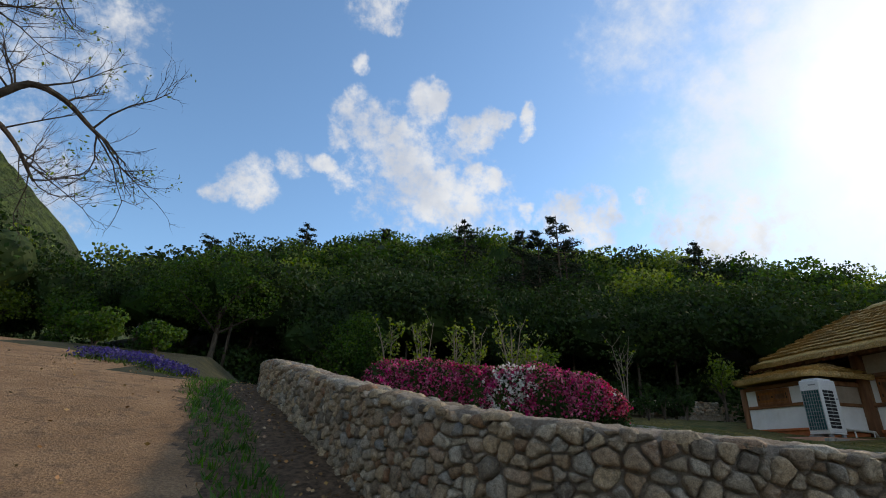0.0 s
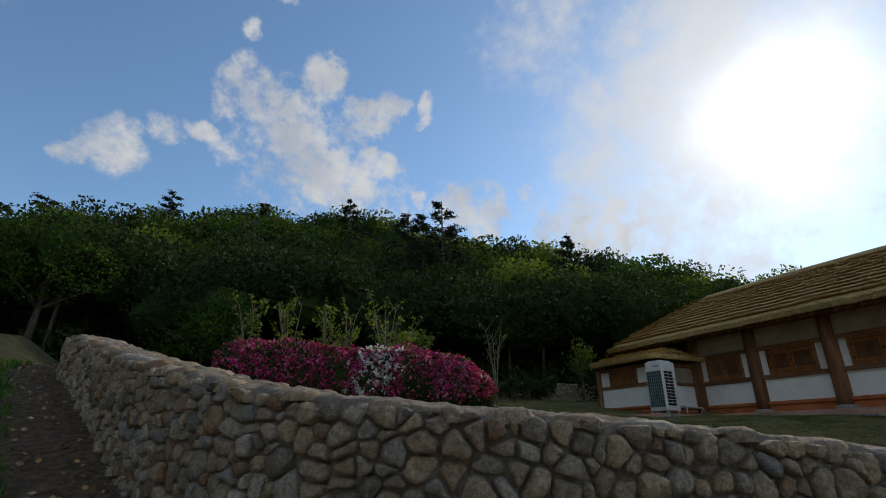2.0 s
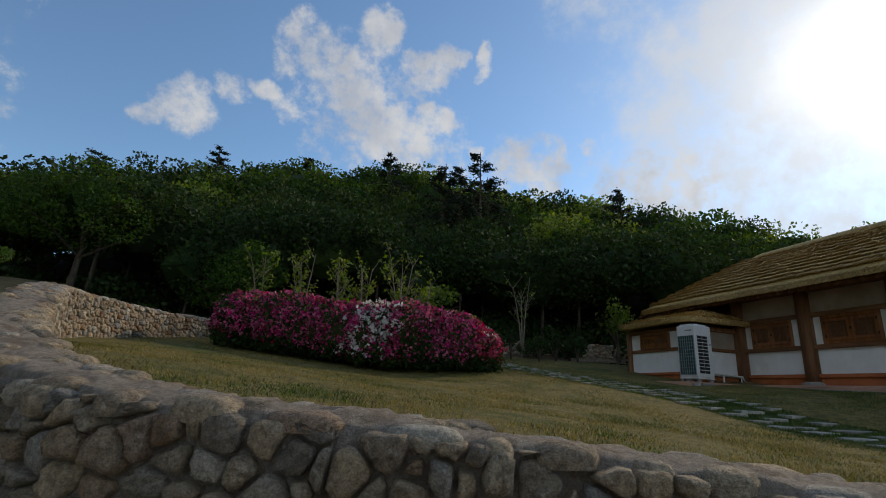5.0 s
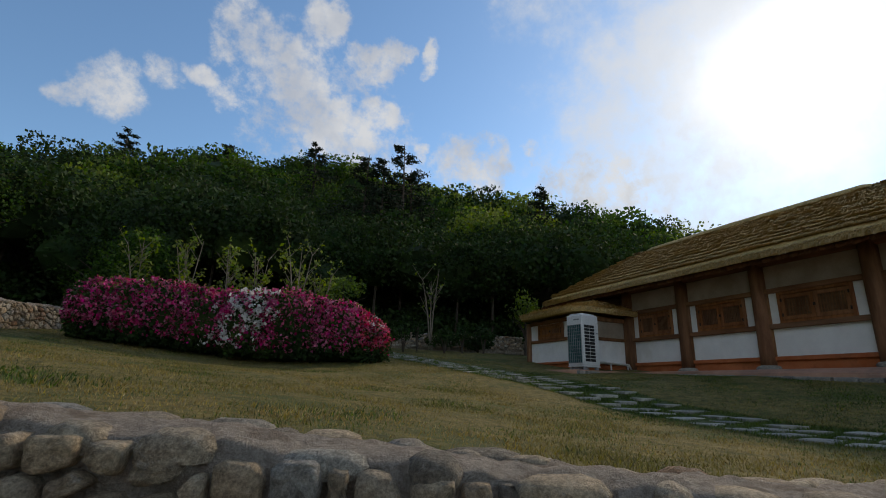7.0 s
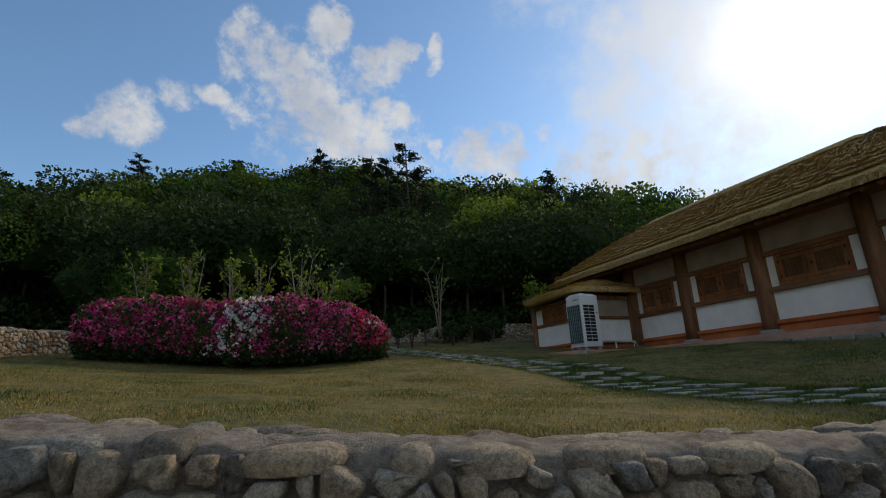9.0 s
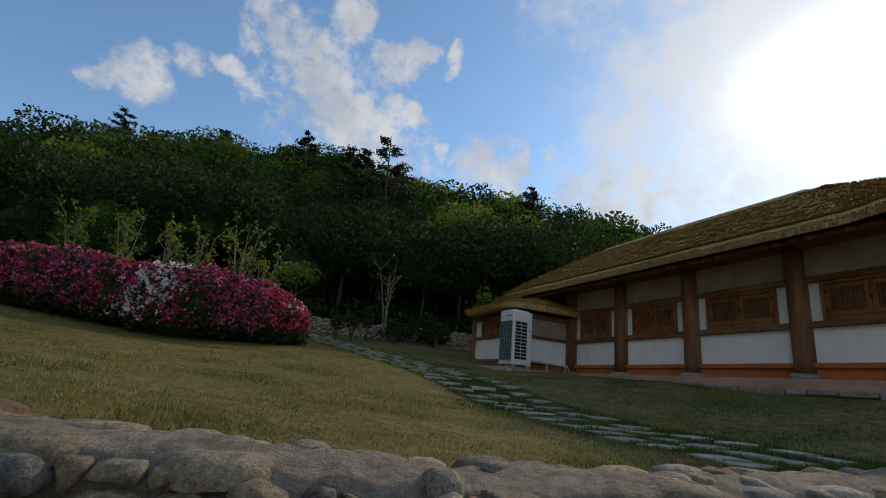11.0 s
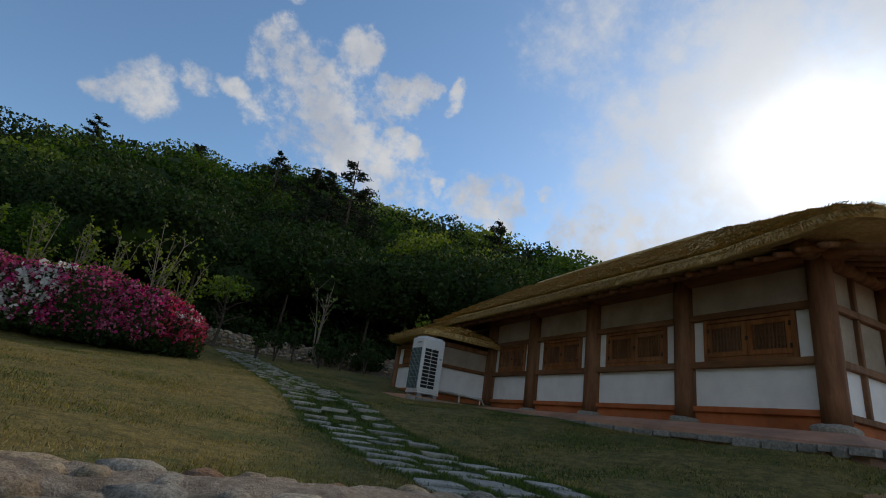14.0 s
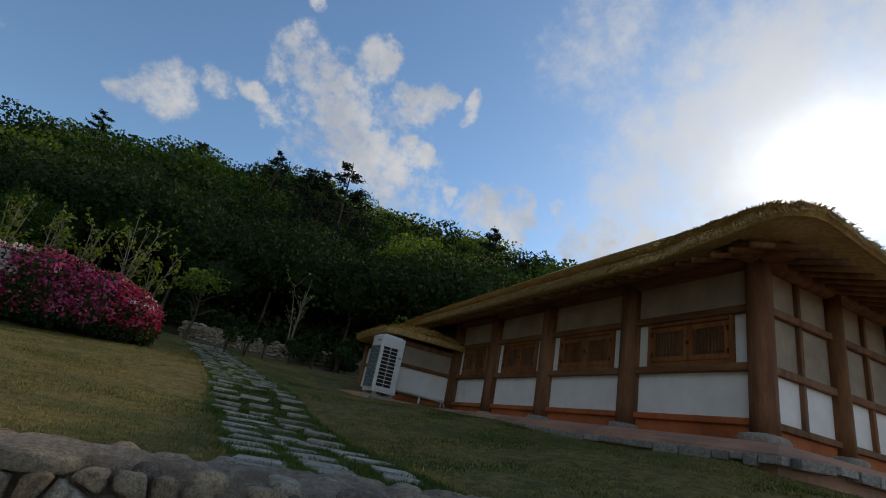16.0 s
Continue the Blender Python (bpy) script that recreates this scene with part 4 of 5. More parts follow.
def make_roofs():
    eave = roof_outline(15.75, 21.45, 2.22, 16.25, 0.55, 240)
    thatch_roof("roof", eave, RIDGE, 5.0, 12, 0.11, 3, "golden rice-straw thatch in stepped courses", house, 2400, 0.93, True, 0.5)
    # rolled straw along the ridge
    part("ridge_roll", tube([(RIDGE[0], RIDGE[1] - 0.25, RIDGE[3] - 0.08), (RIDGE[0], RIDGE[1] + 0.3, RIDGE[3] + 0.02), (RIDGE[0], 10, RIDGE[3] + 0.04), (RIDGE[0], RIDGE[2] - 0.3, RIDGE[3]), (RIDGE[0], RIDGE[2] + 0.3, RIDGE[3] - 0.1)],
                            [0.06, 0.12, 0.12, 0.12, 0.06], 9), THATCH, house, smooth=True)
    for i in range(44):
        y = SIDE - 0.5 + i * 0.31
        part("rafter", tube([(15.9, y, 4.83), (17.2, y, 5.28)], 0.05, 7), WOOD, house, smooth=True)
    for i in range(14):
        x = FX - 0.4 + i * 0.33
        part("rafter", tube([(x, 2.42, 4.83), (x, 4.1, 5.27)], 0.05, 7), WOOD, house, smooth=True)
    low = roof_outline(14.25, 17.0, 12.45, 15.6, 0.4, 90)
    thatch_roof("wing_roof", low, (16.1, 13.4, 14.7, 4.66), 4.24, 5, 0.11, 11, "lower straw thatch over the wing", house, 420, 1.0, False, 0.12)


# ---- outdoor air-conditioning unit ----
def make_ac_unit(cx, cy, z, turn):
    ac = thing("air_conditioner", (cx, cy, z), "tall white outdoor air-conditioning unit with teal coil and grille", "air conditioner")
    W, D, H = 0.72, 0.60, 1.6

    def put(name, bm, mat, parent, label=""):
        bmesh.ops.transform(bm, matrix=pose(cx, cy, z, 0, 0, turn), verts=bm.verts)
        return part(name, bm, mat, parent, label)

    body = put("body", block(-W / 2, W / 2, -D / 2, D / 2, 0.12, H, 0.025), WHITE_METAL, ac)
    put("top_cap", block(-W / 2 + 0.06, W / 2 - 0.06, -D / 2 + 0.06, D / 2 - 0.06, H, H + 0.045, 0.02), WHITE_METAL, body)
    coil = put("coil", block(-W / 2 - 0.012, -W / 2 + 0.01, -D / 2 + 0.05, D / 2 - 0.05, 0.2, 1.3, 0.004), TEAL_FIN, ac, "teal heat-exchanger coil")
    for i in range(8):
        y = -D / 2 + 0.05 + (D - 0.1) * i / 7
        put("guard_bar", block(-W / 2 - 0.022, -W / 2 - 0.012, y - 0.006, y + 0.006, 0.2, 1.3, 0), GREY_PLASTIC, coil)
    for i in range(12):
        zz = 0.2 + 1.1 * i / 11
        put("guard_bar", block(-W / 2 - 0.025, -W / 2 - 0.015, -D / 2 + 0.05, D / 2 - 0.05, zz - 0.005, zz + 0.005, 0), GREY_PLASTIC, coil)
    for col in range(2):
        for i in range(11):
            z0 = 0.24 + i * 0.098
            x0 = -W / 2 + 0.08 + col * 0.23
            put("vent_slot", block(x0, x0 + 0.205, -D / 2 - 0.012, -D / 2 + 0.004, z0, z0 + 0.078, 0.004), BLACK, body)
    put("name_plate", block(-W / 2 - 0.008, -W / 2, -0.2, 0.02, 1.44, 1.475, 0), GREY_PLASTIC, body, "small dark maker's plate")
    put("service_cover", block(W / 2 - 0.28, W / 2 - 0.04, -D / 2 - 0.008, -D / 2 + 0.01, 0.25, 0.75, 0.004), WHITE_METAL, body)
    put("latch", block(W / 2 - 0.14, W / 2 - 0.06, -D / 2 - 0.012, -D / 2, 1.05, 1.09, 0.003), GREY_PLASTIC, body)
    put("base_skid", block(-W / 2, W / 2, -D / 2, D / 2, 0.09, 0.125, 0.006), WHITE_METAL, ac)
    for x in (-W / 2 + 0.1, W / 2 - 0.1):
        for y in (-D / 2 + 0.06, D / 2 - 0.06):
            put("foot", block(x - 0.06, x + 0.06, y - 0.03, y + 0.03, 0.0, 0.09, 0.004), GREY_PLASTIC, ac)


def make_pipe_rack():
    rack = thing("pipe_rack", (15.6, 12.6, DECK), "low pale wrapped pipe run on thin legs beside the unit", "pipe")
    y = 12.62
    part("pipe", tube([(14.7, y, DECK + 0.28), (15.4, y, DECK + 0.30), (16.1, y, DECK + 0.27), (16.45, y, DECK + 0.26), (16.55, y, DECK + 0.1)], 0.03, 8), INSULATION, rack, smooth=True)
    part("pipe", tube([(14.7, y + 0.08, DECK + 0.26), (15.4, y + 0.08, DECK + 0.27), (16.5, y + 0.08, DECK + 0.24)], 0.022, 8), INSULATION, rack, smooth=True)
    for x in (15.7, 15.68, 16.4):
        part("leg", tube([(x, y, DECK), (x, y, DECK + 0.28)], 0.018, 6), WHITE_METAL, rack)


make_platform()
make_house()
make_roofs()
make_ac_unit(14.32, 12.3, DECK + 0.002, 8)
make_pipe_rack()


# ---- plants ----
def leaf_quads(centres, size, rng, flat=0.0, aspect=0.7):
    """Small folded leaves, one quad each, at centres with random turns."""
    n = len(centres)
    a = rng.normal(size=(n, 3))
    a[:, 2] *= 1 - flat
    a /= np.linalg.norm(a, axis=1)[:, None]
    b = np.cross(a, rng.normal(size=(n, 3)))
    b /= np.maximum(np.linalg.norm(b, axis=1), 1e-6)[:, None]
    s = (size * rng.uniform(0.6, 1.3, n))[:, None] / 2
    c = np.asarray(centres)
    v = np.stack([c - a * s, c + b * s * aspect, c + a * s, c - b * s * aspect], 1).reshape(-1, 3)
    return v, np.arange(4 * n).reshape(n, 4)


def lumpy_points(n, radius, rng, lobes=9, squash=0.8, shell=0.55):
    """Points through a crown made of several leafy lobes."""
    cs, rs = [np.zeros(3)], [0.62]
    for _ in range(lobes):
        d = rng.normal(size=3)
        d /= np.linalg.norm(d)
        d[2] = d[2] * 0.8 + 0.1
        cs.append(d * rng.uniform(0.45, 0.72))
        rs.append(rng.uniform(0.26, 0.46))
    pick = rng.choice(len(cs), n, p=np.array(rs) ** 2 / np.sum(np.array(rs) ** 2))
    d = rng.normal(size=(n, 3))
    d /= np.linalg.norm(d, axis=1)[:, None]
    r = rng.uniform(shell, 1.0, n) ** 0.6
    p = np.array(cs)[pick] + d * (np.array(rs)[pick] * r)[:, None]
    return p * np.array((1, 1, squash)) * radius


def broad_tree_crown(rng, height, radius, leaves, size):
    p = lumpy_points(leaves, radius, rng, 12, height * 0.33 / radius)
    p[:, 2] += height * 0.66
    return leaf_quads(p, size, rng)


def make_forest():
    """The wooded slope, one mass of crowns and stems."""
    rng = np.random.RandomState(21)
    near = [broad_tree_crown(rng, 1.0, 0.42 + 0.08 * (i % 3), 3000, 0.029) for i in range(8)]
    distant = [broad_tree_crown(rng, 1.0, 0.42 + 0.08 * (i % 3), 1450, 0.037) for i in range(6)]
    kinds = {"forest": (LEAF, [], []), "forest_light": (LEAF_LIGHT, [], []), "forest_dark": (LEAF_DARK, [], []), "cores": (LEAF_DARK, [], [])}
    one = bmesh.new()
    bmesh.ops.create_icosphere(one, subdivisions=2, radius=1)
    one.verts.ensure_lookup_table()
    ball = (np.array([v.co[:] for v in one.verts]), np.array([[v.index for v in f.verts] for f in one.faces]))
    one.free()
    trunks = bmesh.new()
    spots = []
    tries = 0
    while len(spots) < 520 and tries < 40000:
        tries += 1
        az, r = rng.uniform(-40, 80), 26 + 27 * rng.uniform() ** 0.8
        x, y = HILL_X + r * math.sin(radians(az)), HILL_Y + r * math.cos(radians(az))
        if any((x - a) ** 2 + (y - b) ** 2 < (1.35 + 0.02 * r) ** 2 for a, b, _ in spots):
            continue
        if x > 15.5 and y < 19:
            continue
        if az < -20 and r < 30:
            continue
        spots.append((x, y, r))
    for x, y, r in spots:
        z = float(ground_z(x, y))
        h = rng.uniform(5.2, 8.4)
        protos = near if r < 37 else distant
        v, f = protos[rng.randint(len(protos))]
        t = rng.uniform(0, 6.28)
        c, s = math.cos(t), math.sin(t)
        w = h * rng.uniform(0.8, 1.15)
        q = np.column_stack([x + (v[:, 0] * c - v[:, 1] * s) * w, y + (v[:, 0] * s + v[:, 1] * c) * w, z - 0.4 + v[:, 2] * h])
        # nearest rows mostly get dark leaves: the wood's deep shade as colour
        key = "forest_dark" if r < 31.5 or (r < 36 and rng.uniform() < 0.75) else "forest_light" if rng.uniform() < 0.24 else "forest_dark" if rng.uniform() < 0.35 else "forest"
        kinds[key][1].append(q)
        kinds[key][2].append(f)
        # added filler ball that closes the crown, coloured dark for its inner shade
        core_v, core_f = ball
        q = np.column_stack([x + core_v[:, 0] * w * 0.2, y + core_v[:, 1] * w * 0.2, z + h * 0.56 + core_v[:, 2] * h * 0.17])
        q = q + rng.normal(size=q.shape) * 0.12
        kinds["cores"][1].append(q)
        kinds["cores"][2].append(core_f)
        if r < 31 and rng.uniform() < 0.5:
            tube([(x, y, z - 0.3), (x + 0.1, y, z + h * 0.35), (x, y + 0.1, z + h * 0.75)], [0.10, 0.07, 0.03], 5, trunks, cap=False)
    # low growth that closes the wood towards the ground, its shade put into colour
    low = []
    for _ in range(560):
        az, r = rng.uniform(-60, 75), rng.uniform(25.5, 34)
        x, y = HILL_X + r * math.sin(radians(az)), HILL_Y + r * math.cos(radians(az))
        if (x > 15.5 and y < 19) or (az < -20 and r < 29):
            continue
        p = lumpy_points(200, rng.uniform(0.9, 1.9), rng, 5) + (x, y, float(ground_z(x, y)) + 0.7)
        low.append(p)
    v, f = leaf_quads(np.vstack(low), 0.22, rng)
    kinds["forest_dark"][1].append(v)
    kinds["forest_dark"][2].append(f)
    words = {"forest": "dense green spring wood on the hillside", "forest_light": "fresh light-green crowns in the wood", "forest_dark": "undergrowth and dark crowns of the wood, shade put into the leaf colour", "cores": "dark filler balls added inside the crowns of the wood, in place of inner shade"}
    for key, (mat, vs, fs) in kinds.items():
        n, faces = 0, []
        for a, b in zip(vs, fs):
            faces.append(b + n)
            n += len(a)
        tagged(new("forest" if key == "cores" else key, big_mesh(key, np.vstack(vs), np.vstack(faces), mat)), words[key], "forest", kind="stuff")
    me = bpy.data.meshes.new("forest_trunks")
    trunks.to_mesh(me)
    trunks.free()
    me.materials.append(BARK)
    tagged(new("forest_trunks", me), "thin dark trunks among the trees of the wood", "tree trunks", kind="stuff")


def pine_tree(x, y, height, seed, lean=0.0, top=None):
    """A pine with open layers of branches."""
    rng = np.random.RandomState(seed)
    z = float(ground_z(x, y)) - 0.2
    height = height + 0.2 if top is None else top - z
    tree = thing("pine_tree", (x, y, z), "dark ragged pine standing above the wood", "pine tree", "pines on the skyline")
    bm = tube([(x, y, z), (x + lean * 0.5, y, z + height * 0.5), (x + lean, y, z + height)], [0.16, 0.11, 0.02], 7)
    needles = []
    for k in range(26):
        u = 0.42 + 0.56 * (k + rng.uniform(0, 0.6)) / 26
        t = rng.uniform(0, 6.28)
        l = (1.05 - u) * height * rng.uniform(0.24, 0.46) + 0.25
        p0 = Vector((x + lean * u, y, z + height * u))
        p1 = p0 + Vector((math.cos(t) * l, math.sin(t) * l, l * rng.uniform(0.0, 0.35)))
        tube([p0, (p0 + p1) / 2 + Vector((0, 0, -0.04)), p1], [0.035, 0.025, 0.008], 4, bm, cap=False)
        for w in np.linspace(0.35, 1, 6):
            c = np.array(p0.lerp(p1, w))
            needles.append(c + rng.normal(size=(16, 3)) * (0.16, 0.16, 0.07) * (0.6 + l * 0.4))
    part("trunk", bm, BARK, tree)
    v, f = leaf_quads(np.vstack(needles), 0.26, rng, 0.4, 0.35)
    piece("crown", big_mesh("crown", v, f, NEEDLES), tree)
    return tree


def leafy_tree(name, x, y, height, radius, seed, material, label, leaves=1800, size=0.3, group="trees before the wood", low=0.3):
    rng = np.random.RandomState(seed)
    z = float(ground_z(x, y)) - 0.1
    tree = thing(name, (x, y, z), label, "tree", group)
    bm = tube([(x, y, z), (x + 0.1, y + 0.05, z + height * 0.35), (x, y, z + height * 0.8)], [0.022 * height + 0.015, 0.016 * height, 0.02], 7)
    for k in range(9):
        t, u = rng.uniform(0, 6.28), rng.uniform(0.3, 0.65)
        p0 = Vector((x, y, z + height * u))
        p1 = p0 + Vector((math.cos(t) * radius * 0.75, math.sin(t) * radius * 0.75, height * 0.2))
        tube([p0, p0.lerp(p1, 0.5) + Vector((0, 0, 0.1)), p1], [0.008 * height + 0.006, 0.006 * height, 0.008], 5, bm, cap=False)
    part("trunk", bm, BARK, tree)
    half = height * (1 - low) / 2
    p = lumpy_points(leaves, radius, rng, 16, half / radius)
    p += (x, y, z + height * low + half)
    v, f = leaf_quads(p, size, rng)
    piece("crown", big_mesh("crown", v, f, material), tree)
    return tree


def sapling(x, y, height, seed, leaves=160, label="slender young tree with sparse fresh leaves", stems=3, spread=0.3, z=None):
    rng = np.random.RandomState(seed)
    z = float(ground_z(x, y)) - 0.05 if z is None else z
    tree = thing("sapling", (x, y, z), label, "young tree", "young trees behind the lawn")
    bm, tips = bmesh.new(), []
    for k in range(stems):
        t = rng.uniform(0, 6.28)
        lean = Vector((math.cos(t), math.sin(t), 0)) * spread * height * rng.uniform(0.2, 0.6)
        base = Vector((x, y, z))
        top = base + lean + Vector((0, 0, height * rng.uniform(0.8, 1.0)))
        mid = base.lerp(top, 0.5) - lean * 0.15
        tube([base, mid, top], [0.036, 0.025, 0.007], 6, bm, cap=False)
        for j in range(7):
            u = rng.uniform(0.4, 0.98)
            p0 = mid.lerp(top, max(0, 2 * u - 1)) if u > 0.5 else base.lerp(mid, 2 * u)
            t2 = rng.uniform(0, 6.28)
            l = height * rng.uniform(0.10, 0.22)
            p1 = p0 + Vector((math.cos(t2) * l * 0.7, math.sin(t2) * l * 0.7, l * 0.9))
            tube([p0, p0.lerp(p1, 0.5), p1], [0.012, 0.009, 0.004], 4, bm, cap=False)
            tips += [np.array(p0.lerp(p1, w)) for w in (0.5, 0.75, 1.0)]
    part("stem", bm, PALE_BARK, tree)
    tips = np.array(tips)
    p = tips[rng.randint(len(tips), size=leaves)] + rng.normal(size=(leaves, 3)) * 0.07
    v, f = leaf_quads(p, 0.13, rng, 0.3, 0.7)
    piece("foliage", big_mesh("foliage", v, f, LEAF_LIGHT), tree)


def shrub(x, y, r, h, seed, material, label, leaves=900, size=0.12, name="shrub", stem=False):
    rng = np.random.RandomState(seed)
    z = float(ground_z(x, y)) - 0.03
    ob = thing(name, (x, y, z), label, "shrub", "shrubs before the far wall")
    lift = h * 0.42 if stem else h * 0.5
    bm = bmesh.new()
    for k in range(4):
        t = rng.uniform(0, 6.28)
        tube([(x, y, z), (x + math.cos(t) * r * 0.2, y + math.sin(t) * r * 0.2, z + h * 0.4), (x + math.cos(t) * r * 0.5, y + math.sin(t) * r * 0.5, z + h * 0.75)], [0.03, 0.02, 0.008], 5, bm, cap=False)
    part("stem", bm, BARK, ob)
    p = lumpy_points(leaves, r, rng, 10, h / 2 / r * (0.75 if stem else 1.0))
    p += (x, y, z + (h * 0.62 if stem else h * 0.48))
    p[:, 2] = np.maximum(p[:, 2], z + 0.02)
    v, f = leaf_quads(p, size, rng)
    piece("foliage", big_mesh("foliage", v, f, material), ob)


# azalea hedge: low rounded lobes in a row: x, y, half width, half depth, height
AZALEA_LOBES = [(2.05, 15.3, 1.0, 1.0, 1.45), (3.1, 14.95, 1.15, 1.1, 1.6), (4.25, 14.6, 1.05, 1.1, 1.55), (5.1, 14.2, 0.85, 1.1, 1.62),
                (6.0, 13.9, 1.05, 1.1, 1.72), (7.1, 13.75, 1.1, 1.0, 1.52), (7.85, 13.8, 0.7, 0.8, 1.15)]


def make_azalea():
    rng = np.random.RandomState(4)
    bush = thing("azalea_hedge", (5.0, 14.2, float(lawn_z(5.0, 14.2))), "mounded azalea hedge in full magenta bloom with a white patch", "azalea hedge")
    pts, nrm = [], []
    for k, (x, y, a, b, h) in enumerate(AZALEA_LOBES):
        n = 3600
        d = rng.normal(size=(n, 3))
        d /= np.linalg.norm(d, axis=1)[:, None]
        z0 = float(lawn_z(x, y))
        e = np.sign(d) * np.abs(d) ** 0.85
        lump = np.array([noise.noise((x + q[0] * 2.2, y + q[1] * 2.2, q[2] * 2.2)) + 0.75 * noise.noise((x + q[0] * 6, y + q[1] * 6, q[2] * 6)) for q in d])[:, None]
        p = np.array((x, y, z0 + h * 0.45)) + e * (a, b, h * 0.55) * (1 + 0.13 * lump)
        inside = np.zeros(n, bool)
        for j, (x2, y2, a2, b2, h2) in enumerate(AZALEA_LOBES):
            if j != k:
                z2 = float(lawn_z(x2, y2)) + h2 * 0.45
                inside |= (((p - (x2, y2, z2)) / (a2, b2, h2 * 0.55)) ** 2).sum(1) < 0.86
        ok = ~inside & (p[:, 2] > z0 + 0.06)
        pts.append(p[ok])
        nrm.append(d[ok])
        # leafy core
        bm = bmesh.new()
        bmesh.ops.create_icosphere(bm, subdivisions=3, radius=1)
        for v in bm.verts:
            q = v.co
            s = 0.88 * (1 + 0.13 * noise.noise((x + q.x * 2.2, y + q.y * 2.2, q.z * 2.2)))
            v.co = (x + q.x * a * s, y + q.y * b * s, max(z0 + h * 0.45 + q.z * h * 0.55 * s, z0 - 0.05))
        part("leaf_mass", bm, LEAF_DARK, bush, smooth=True)
    p, d = np.vstack(pts), np.vstack(nrm)
    patch = np.array([noise.noise((q[0] * 1.3, q[1] * 1.3, q[2] * 1.3)) for q in p])
    mask_noise = np.array([noise.noise((q[0] * 3, q[2] * 3, 9)) for q in p])
    clump = np.array([noise.noise((q[0] * 7, q[1] * 7, q[2] * 7 + 4)) for q in p])
    white = (np.abs(p[:, 0] - 4.75 - 0.35 * (p[:, 2] - 2.9)) < 0.5 + 0.6 * mask_noise) & (d[:, 1] < 0.75) & (clump > -0.02)
    white |= (np.hypot(p[:, 0] - 8.15, (p[:, 2] - 3.2) * 1.3) < 0.3) & (rng.uniform(size=len(p)) < 0.25)
    low = p[:, 2] - lawn_z(p[:, 0], p[:, 1])
    leafy = (low < 0.28 + 0.25 * rng.uniform(size=len(p))) | ((patch < -0.30) & (rng.uniform(size=len(p)) < 0.5)) | (rng.uniform(size=len(p)) < 0.10) | (clump < -0.33)
    red = ~white & ~leafy & (p[:, 0] > 7.6) & (rng.uniform(size=len(p)) < 0.6)
    for name, sel, mat, k, size in (("leaves", leafy, LEAF_DARK, 4, 0.075), ("white_blossoms", white & ~leafy, WHITE_BLOOM, 3, 0.095),
                                    ("red_blossoms", red, RED, 3, 0.08), ("pink_blossoms", ~white & ~leafy & ~red, PINK, 3, 0.08)):
        c = np.repeat(p[sel], k, 0) + rng.normal(size=(sel.sum() * k, 3)) * 0.04 + np.repeat(d[sel], k, 0) * rng.uniform(-0.02, 0.05, (sel.sum() * k, 1))
        v, f = leaf_quads(c, size, rng, 0.0, 0.85)
        ob = piece(name, big_mesh(name, v, f, mat), bush)
        ob["kind"] = "stuff"
    sprig = p[(low > 1.2) & (rng.uniform(size=len(p)) < 0.12)]
    v, f = leaf_quads(np.repeat(sprig, 3, 0) + rng.normal(size=(len(sprig) * 3, 3)) * 0.03 + (0, 0, 0.06), 0.09, rng, 0, 0.4)
    piece("new_growth", big_mesh("new_growth", v, f, LEAF_LIGHT), bush)["kind"] = "stuff"


make_wall_stones()
make_forest()
make_azalea()


